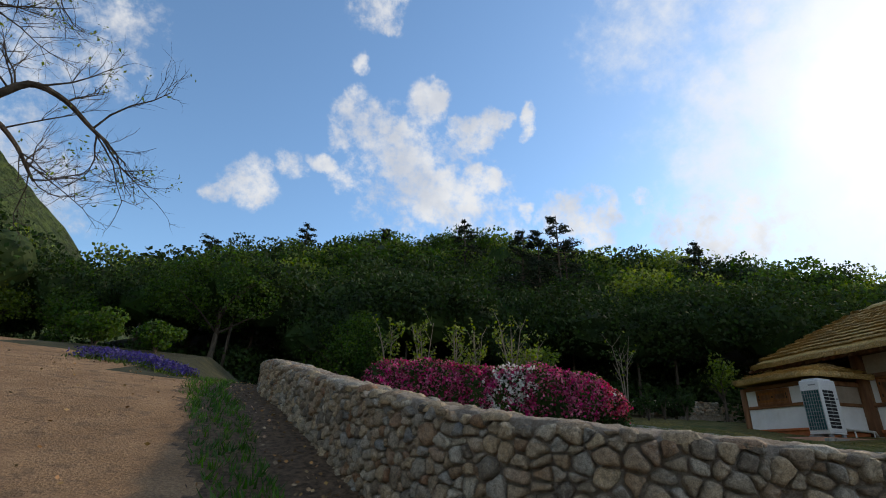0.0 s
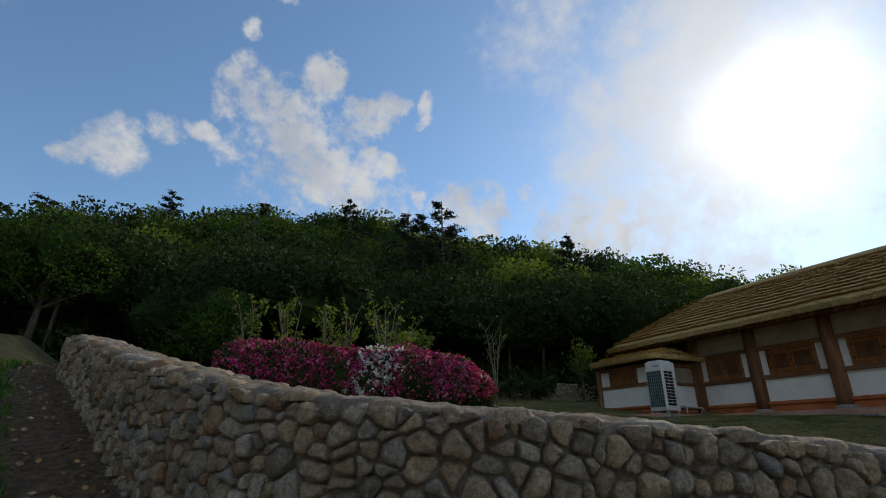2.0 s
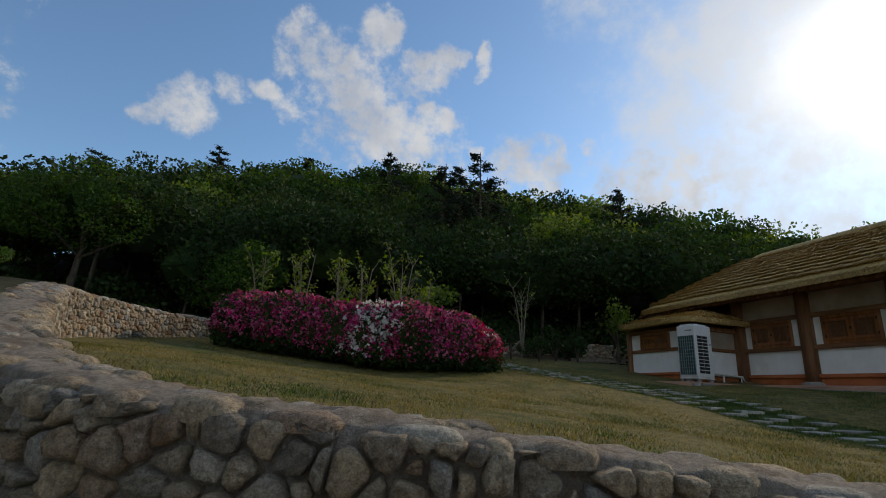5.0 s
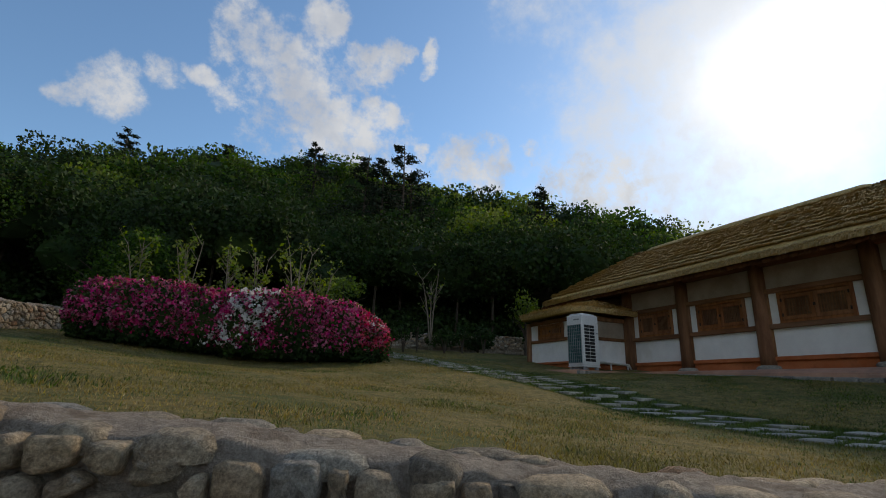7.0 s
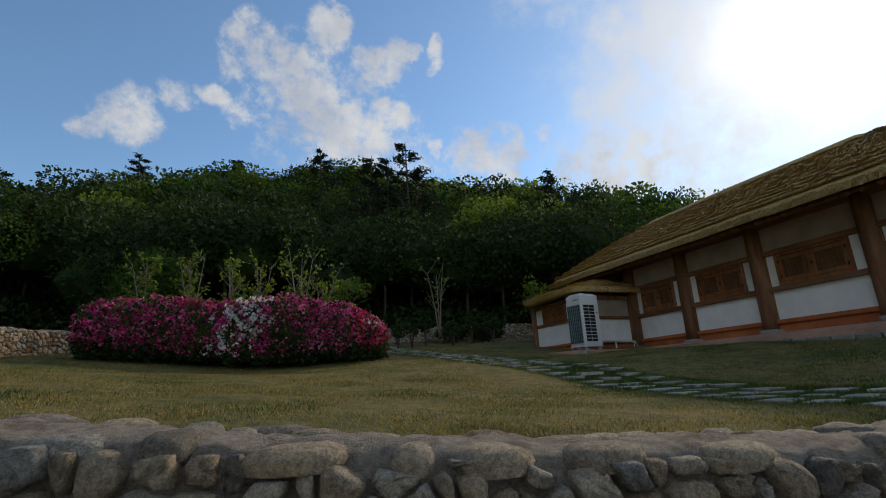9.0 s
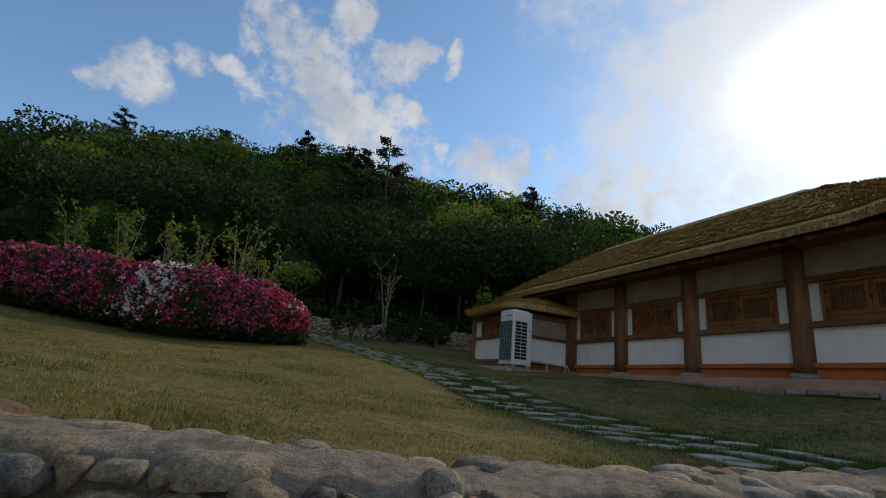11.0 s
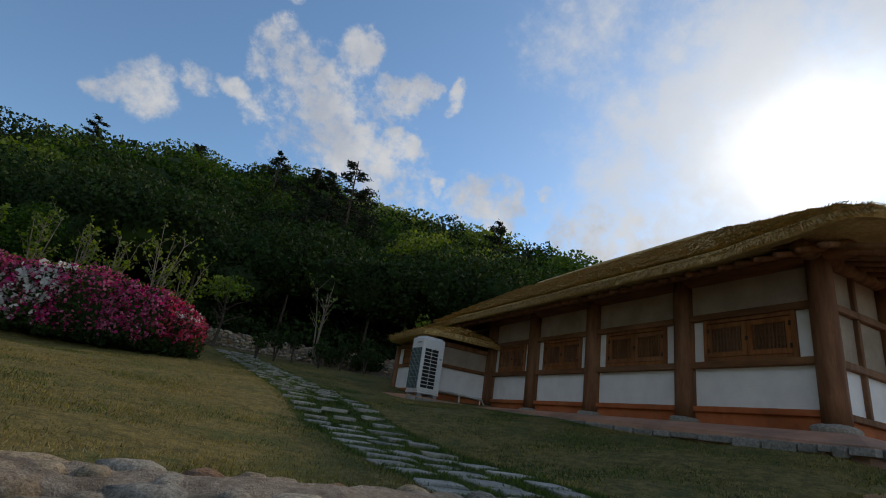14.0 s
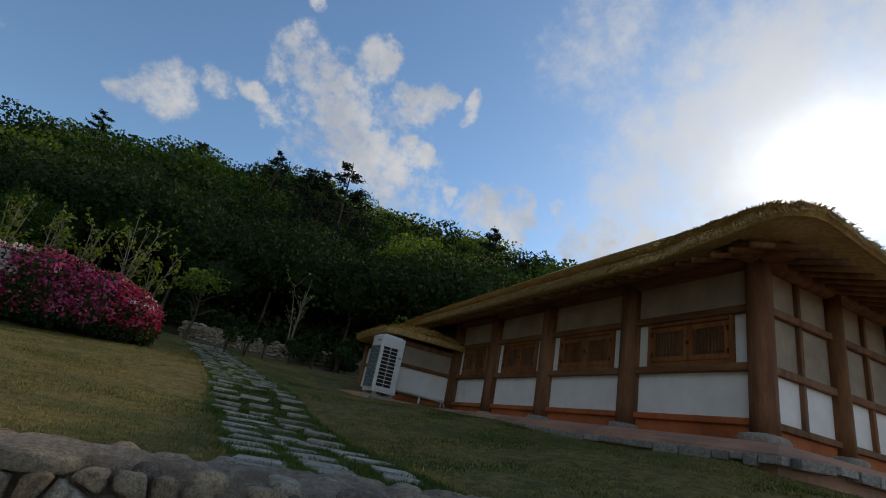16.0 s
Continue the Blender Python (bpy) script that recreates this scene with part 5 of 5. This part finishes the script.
# ---- trees and shrubs that stand out from the wood ----
def make_trees():
    for i, (x, y, top) in enumerate(((15.4, 30.5, 18.4), (13.9, 31.1, 17.3), (12.6, 31.5, 17.5), (10.9, 40.1, 21.8), (-10.2, 38.5, 16.8), (-9.0, 39.0, 15.9),
                                     (16.3, 31.2, 16.9), (-14.0, 40.0, 15.2), (3.6, 47.0, 23.3), (-3.6, 46.0, 22.1), (28.4, 32.0, 18.6))):
        pine_tree(x, y, min(top - float(ground_z(x, y)), 11.0), 40 + i, 0.3 * ((i % 3) - 1), top)
    leafy_tree("broad_tree", -5.6, 25.0, 6.6, 3.7, 61, LEAF, "wide low-spreading green tree at the wood's edge", 14000, 0.13, low=0.18)
    leafy_tree("broad_tree", 0.6, 25.0, 5.4, 2.6, 62, LEAF, "wide low-spreading green tree at the wood's edge", 9000, 0.13, low=0.2)
    leafy_tree("broad_tree", -14.8, 24.5, 4.2, 2.0, 63, LEAF_LIGHT, "small bright green tree at the edge of the dirt", 4200, 0.13)
    leafy_tree("broad_tree", -11.6, 24.5, 4.0, 1.4, 64, LEAF, "narrow upright green tree at the wood's edge", 3600, 0.13, low=0.1)
    leafy_tree("broad_tree", -18.5, 27.5, 5.5, 2.6, 66, LEAF_DARK, "dark rounded tree at the wood's edge", 5000, 0.14, low=0.1)
    leafy_tree("broad_tree", -9.0, 28.0, 5.5, 2.3, 67, LEAF_DARK, "dark rounded tree at the wood's edge", 5000, 0.14, low=0.1)
    leafy_tree("broad_tree", 17.4, 19.6, 3.3, 0.95, 65, LEAF_LIGHT, "small bright-leaved tree before the wood", 620, 0.16, low=0.35)
    for i, (x, y, h, s, l) in enumerate(((2.1, 18.0, 3.0, 3, 190), (3.4, 18.2, 3.2, 4, 200), (4.6, 18.0, 3.1, 5, 200), (5.5, 18.4, 3.2, 4, 150), (6.8, 18.0, 4.1, 4, 200),
                                         (7.6, 18.3, 3.0, 3, 130), (12.85, 20.1, 3.75, 3, 55))):
        sapling(x, y, h, 80 + i, int(l * 1.7) if x < 12 else l, stems=s)
    # low tree with spread, layered twigs
    leafy_tree("spreading_tree", 9.05, 20.6, 2.9, 1.3, 91, LEAF_LIGHT, "small flat-topped tree with yellow-green leaves", 800, 0.13, low=0.6)
    for i, (x, y) in enumerate(((10.5, 18.6), (11.2, 19.0), (11.9, 19.3), (12.8, 18.6), (13.7, 18.8), (14.6, 18.6))):
        shrub(x, y, 0.36 + 0.07 * (i % 2), 1.15 + 0.12 * (i % 3), 100 + i, LEAF_DARK, "small dark shrub on a thin stem", 300, 0.11, stem=True)
    shrub(15.1, 19.9, 1.25, 1.2, 120, LEAF_DARK, "broad rounded evergreen shrub", 1500, 0.12)
    shrub(13.6, 20.1, 0.9, 1.0, 121, LEAF_DARK, "broad rounded evergreen shrub", 900, 0.12)
    shrub(-8.0, 19.0, 1.25, 1.5, 122, LEAF, "rounded green shrub at the edge of the dirt", 2000, 0.13)
    shrub(-5.9, 18.6, 1.0, 1.2, 123, LEAF, "rounded green shrub at the edge of the dirt", 1300, 0.13)
    shrub(-14.5, 20.0, 1.6, 0.9, 124, LEAF, "low green hedge at the edge of the dirt", 1500, 0.13)


def make_far_wall():
    """Low wall of stacked stones behind the lawn."""
    rng = random.Random(77)
    line = spline([(8.8, 21.8), (11.5, 21.3), (15.0, 21.0), (19.0, 21.0), (24.0, 21.4)], 12)
    dist = np.r_[0, np.cumsum(np.linalg.norm(np.diff(line, axis=0), axis=1))]
    bm = bmesh.new()
    rows = []
    for x, y in line:
        z = float(lawn_z(x, min(y, 25)))
        rows.append([bm.verts.new(c) for c in ((x, y - 0.1, z - 0.2), (x, y - 0.1, z + 0.58), (x, y + 0.25, z + 0.58), (x, y + 0.25, z - 0.2))])
    for a, b in zip(rows, rows[1:]):
        for i in range(3):
            bm.faces.new((a[i], a[i + 1], b[i + 1], b[i]))
    bmesh.ops.recalc_face_normals(bm, faces=bm.faces)
    me = bpy.data.meshes.new("far_wall")
    bm.to_mesh(me)
    bm.free()
    me.materials.append(MORTAR)
    wall = tagged(new("far_wall", me), "low dry wall of pale stacked stones behind the lawn", "stone wall", kind="structure")
    v, f = [], []
    s = 0.1
    while s < dist[-1]:
        w = rng.uniform(0.13, 0.24)
        x, y = np.interp(s, dist, line[:, 0]), np.interp(s, dist, line[:, 1])
        z = float(lawn_z(x, min(y, 25)))
        for k in range(6):
            a, b = cobble(x + rng.uniform(-0.08, 0.08), y - 0.11, z + 0.05 + k * 0.105 + rng.uniform(-0.025, 0.025), rng.uniform(-0.25, 0.25), w * rng.uniform(0.42, 0.62), 0.1, rng.uniform(0.05, 0.065), rng)
            n = len(v)
            v += a
            f += [tuple(i + n for i in q) for q in b]
        s += w
    piece("stonework", mesh_of("stonework", v, f, STONE_BITS, True), wall)["kind"] = "stuff"


def make_mountain():
    """A distant wooded mountain flank."""
    az = np.linspace(-120, -14, 190)
    el = np.interp(az, [-120, -90, -70, -50, -36, -32.5, -29.7, -27, -20, -14], [20, 30, 34, 31, 24.3, 22.2, 19.9, 17.6, 11, 5])
    v, n = [], 46
    for a, e in zip(az, el):
        for k in range(n):
            u = k / (n - 1)
            r = 130 + 110 * u
            z = 3 + (240 * math.tan(radians(e)) - 3) * u ** 0.9
            x, y = HILL_X - 4 + r * math.sin(radians(a)), r * math.cos(radians(a))
            z += 3.0 * noise.noise((x * 0.05, y * 0.05, z * 0.05)) + 2.6 * abs(noise.noise((x * 0.19, y * 0.19, z * 0.19)))
            v.append((x, y, z))
    i = np.arange(len(az) * n).reshape(len(az), n)
    f = np.stack([i[:-1, :-1], i[:-1, 1:], i[1:, 1:], i[1:, :-1]], -1).reshape(-1, 4)
    tagged(new("mountain", big_mesh("mountain", v, f, FAR_WOOD)), "steep wooded mountain flank in the distance", "mountain", kind="structure")


FAR_WOOD = surface("far_woods", (0.03, 0.055, 0.012), (0.14, 0.19, 0.045), 0.3, 1.0, 1.0, 0.9, wear=(0.05, 0.06, 0.02), wear_scale=0.04, dist=3.0)


# ---- bare tree whose boughs hang over the dirt ----
def make_bare_tree():
    rng = random.Random(9)
    x0, y0 = -7.2, 4.6
    z0 = float(outer_z(x0, y0)) - 0.1
    tree = thing("bare_tree", (x0, y0, z0), "gnarled tree with nearly bare boughs and a few new leaves", "tree")
    trunk = tube([(x0, y0, z0), (x0 + 0.2, y0, z0 + 1.2), (x0 + 0.1, y0 + 0.1, z0 + 2.3), (x0 + 0.5, y0 + 0.1, z0 + 3.0)], [0.24, 0.19, 0.16, 0.13], 10)
    part("trunk", trunk, BARK, tree, smooth=True)
    fork = Vector((x0 + 0.5, y0 + 0.1, z0 + 3.0))
    leaves = []

    def twigs(bm, pts, r, level):
        """Grow crooked twigs from a limb."""
        count = (11, 7, 5)[level]
        for _ in range(count):
            k = rng.uniform(0.25, 1.0) * (len(pts) - 1)
            i = min(int(k), len(pts) - 2)
            p = pts[i].lerp(pts[i + 1], k - i)
            d = (pts[i + 1] - pts[i]).normalized()
            turn = Vector((rng.uniform(-1, 1), rng.uniform(-0.6, 0.6), rng.uniform(-0.7, 1.1)))
            d = (d * 0.7 + turn * 0.9).normalized()
            length = (0.75, 0.42, 0.2)[level] * rng.uniform(0.5, 1.3)
            line = [p]
            for s in range(4):
                d = (d + Vector((rng.uniform(-0.35, 0.35), rng.uniform(-0.25, 0.25), rng.uniform(-0.25, 0.35)))).normalized()
                line.append(line[-1] + d * length / 4)
            rr = r * 0.38
            tube(line, [rr, rr * 0.85, rr * 0.7, rr * 0.5, rr * 0.3], 4, bm, cap=False)
            if level < 2:
                twigs(bm, line, rr, level + 1)
            elif rng.random() < (0.14 if line[-1].x > -3.2 else 0.03):
                leaves.append(np.array(line[-1]))

    boughs = [
        ([fork, (-5.6, 4.8, 4.35), (-4.4, 4.85, 4.55), (-3.73, 4.9, 4.66), (-3.42, 4.94, 4.93), (-3.16, 5.11, 4.92), (-2.9, 5.3, 4.72), (-2.74, 5.4, 4.62)], 0.045),
        ([fork, (-5.4, 4.9, 4.3), (-4.4, 4.95, 4.5), (-3.73, 4.99, 4.52), (-3.52, 5.2, 4.38), (-3.4, 5.4, 4.15), (-3.34, 5.45, 4.05)], 0.032),
        ([fork, (-5.8, 4.6, 5.2), (-4.7, 4.5, 5.4), (-4.0, 4.45, 5.45), (-3.6, 4.46, 5.5)], 0.035),
        ([fork, (-5.9, 4.5, 5.6), (-4.6, 4.4, 6.1), (-3.7, 4.35, 6.1), (-3.2, 4.38, 5.9)], 0.03),
    ]
    for line, r in boughs:
        pts = [Vector(q) for q in spline([tuple(q) for q in line], 4)]
        bm = tube(pts, [r * (1.5 - 1.15 * i / (len(pts) - 1)) for i in range(len(pts))], 7, cap=True)
        twigs(bm, pts[len(pts) // 3:], r * 0.8, 0)
        part("bough", bm, BARK, tree)
    g = np.random.RandomState(3)
    p = np.repeat(np.array(leaves), 4, 0) + g.normal(size=(len(leaves) * 4, 3)) * 0.03
    v, f = leaf_quads(p, 0.045, g, 0, 0.5)
    piece("leaves", big_mesh("leaves", v, f, LEAF_LIGHT), tree, "sparse new leaves")


# ---- ground cover ----
def blades(x, y, z, h, w, rng, lean=0.5):
    """One narrow blade, a triangle, at each place."""
    n = len(x)
    t = rng.uniform(0, 2 * math.pi, n)
    dx, dy = np.cos(t) * w / 2, np.sin(t) * w / 2
    lx, ly = rng.normal(size=n) * lean * h, rng.normal(size=n) * lean * h
    v = np.stack([np.stack([x - dx, y - dy, z], 1), np.stack([x + dx, y + dy, z], 1), np.stack([x + lx, y + ly, z + h], 1)], 1).reshape(-1, 3)
    return v, np.arange(3 * n).reshape(n, 3)


PATH_MID = spline([(10.85, 2.0, 0), (10.85, 4.5, 0), (10.8, 7.0, 0), (10.7, 10.0, 0), (10.45, 14.0, 0), (10.1, 18.0, 0), (9.9, 20.5, 0)], 16)


def path_x(y):
    return np.interp(y, PATH_MID[:, 1], PATH_MID[:, 0])


def make_grass():
    rng = np.random.RandomState(12)
    n = 250000
    x, y = rng.uniform(-0.3, 17, n), 1.7 + 17 * rng.uniform(size=n) ** 1.5
    # denser along the path
    m = 60000
    yp = 1.8 + 17 * rng.uniform(size=m) ** 1.4
    x, y = np.r_[x, path_x(yp) + rng.uniform(-0.85, 0.85, m)], np.r_[y, yp]
    near = np.min(np.hypot(x[:, None] - wall_line[::4, 0], y[:, None] - wall_line[::4, 1]), 1)
    ok = inside_garden(x, y) & (near > 0.26) & ~((x > 15.6) & (y > 2.2)) & ~((x > 13.0) & (y > 11.8))
    for sx, sy, a, b in SLABS:
        ok &= (np.abs(x - sx) > a) | (np.abs(y - sy) > b)
    x, y, near = x[ok], y[ok], near[ok]
    patch = np.array([noise.noise((a * 0.55, b * 0.55, 3)) + 0.6 * noise.noise((a * 2.1, b * 2.1, 8)) for a, b in zip(x, y)])
    # more dark-green blades near the house, its shade put into the lawn's colour
    shade = (x > 11.8) & (y < 12)
    path = np.abs(x - path_x(y)) < 0.72
    green = (patch + 0.5 * shade + 1.6 * path + 0.5 * (near < 0.6) * (y > 4) + rng.normal(size=len(x)) * 0.3) > 0.38
    for name, sel, mat, label in (("dry_grass", ~green, GRASS, "short dry tan lawn grass"), ("green_grass", green, GREEN_GRASS, "greener tufts of lawn grass")):
        a, b = x[sel], y[sel]
        h = rng.uniform(0.018, 0.045, len(a)) * np.where(path[sel], 1.5, 1.0)
        v, f = blades(a, b, ground_z(a, b) - 0.012, h, rng.uniform(0.008, 0.018, len(a)), rng)
        tagged(new(name, big_mesh(name, v, f, mat)), label, "grass", kind="stuff")


def make_bed():
    """Strap-leaved plants in rows along the foot of the wall, and a patch of blue flowers."""
    rng = np.random.RandomState(31)
    px, py, pz, ph = [], [], [], []
    for s in np.arange(6.0, 16.5, 0.2):
        for off in (0.75, 1.0, 1.25):
            x, y, _, _ = on_wall(s + rng.uniform(-0.06, 0.06), 1, off + rng.uniform(-0.08, 0.08))
            if y < 2.4 or x > 0.9:
                continue
            m = 18
            px += list(x + rng.normal(size=m) * 0.05)
            py += list(y + rng.normal(size=m) * 0.05)
            pz += [float(outer_z(x, y)) - 0.03] * m
            ph += list(rng.uniform(0.07, 0.15, m))
    v, f = blades(np.array(px), np.array(py), np.array(pz), np.array(ph), 0.03, rng, 0.45)
    tagged(new("bed_plants", big_mesh("bed_plants", v, f, BED_LEAF)), "rows of low strap-leaved plants along the wall's foot", "plants", kind="stuff")
    n = 2600
    u, w = rng.uniform(-1, 1, n), rng.normal(size=n) * 0.4
    x, y = -4.75 + u * 1.35, 14.0 + w - 0.25 * u
    z = ground_z(x, y)
    p = np.stack([x, y, z + rng.uniform(0.05, 0.24, n)], 1)
    v, f = leaf_quads(p, 0.075, rng)
    tagged(new("blue_flowers", big_mesh("blue_flowers", v, f, BLUE_BLOOM)), "low patch of violet-blue flowers beside the dirt", "flowers", kind="stuff")
    v, f = blades(x, y, z, rng.uniform(0.06, 0.2, n), 0.03, rng)
    tagged(new("flower_leaves", big_mesh("flower_leaves", v, f, GREEN_GRASS)), "green leaves of the blue flower patch", "plants", kind="stuff")
    # dead leaves and crumbs on the bed and the dirt
    n = 9000
    x, y = rng.uniform(-9, 3, n), rng.uniform(0.5, 14, n)
    ok = ~inside_garden(x, y)
    near = np.min(np.hypot(x[:, None] - wall_line[::4, 0], y[:, None] - wall_line[::4, 1]), 1)
    ok &= (near > 0.35) & ((near < 0.95) | (rng.uniform(size=n) < 0.10))
    p = np.stack([x[ok], y[ok], ground_z(x[ok], y[ok]) + 0.025], 1)
    v, f = leaf_quads(p, 0.05, rng, 0.85)
    tagged(new("fallen_leaves", big_mesh("fallen_leaves", v, f, DRY_LEAF)), "dry brown leaves scattered on the bare soil", "leaves", kind="stuff")


def make_path():
    rng = random.Random(14)
    path = thing("stepping_path", (10.8, 8.0, float(lawn_z(10.8, 8.0))), "path of grey slate slabs set in green grass", "path", kind="structure")
    y = 2.75
    while y < 20:
        step = rng.uniform(0.36, 0.5)
        mid = float(path_x(y))
        cols = [-0.5, 0.0, 0.5] if rng.random() < 0.75 else [-0.33, 0.33]
        for c in cols:
            if rng.random() < 0.04:
                continue
            a = (0.215 if len(cols) == 3 else 0.29) * rng.uniform(0.75, 1.06)
            b = step * rng.uniform(0.34, 0.44)
            x, yy = mid + c + rng.uniform(-0.04, 0.04), y + rng.uniform(-0.07, 0.07)
            v, f = slab(x, yy, float(ground_z(x, yy)) - 0.035, rng.uniform(-0.3, 0.3), a, b, 0.055, rng)
            SLABS.append((x, yy, a * 0.85, b * 0.85))
            piece("slab", mesh_of("slab", v, f, SLAB), path)
        y += step


make_mountain()
make_trees()
make_far_wall()
make_bare_tree()
SLABS = []
make_path()
make_grass()
make_bed()
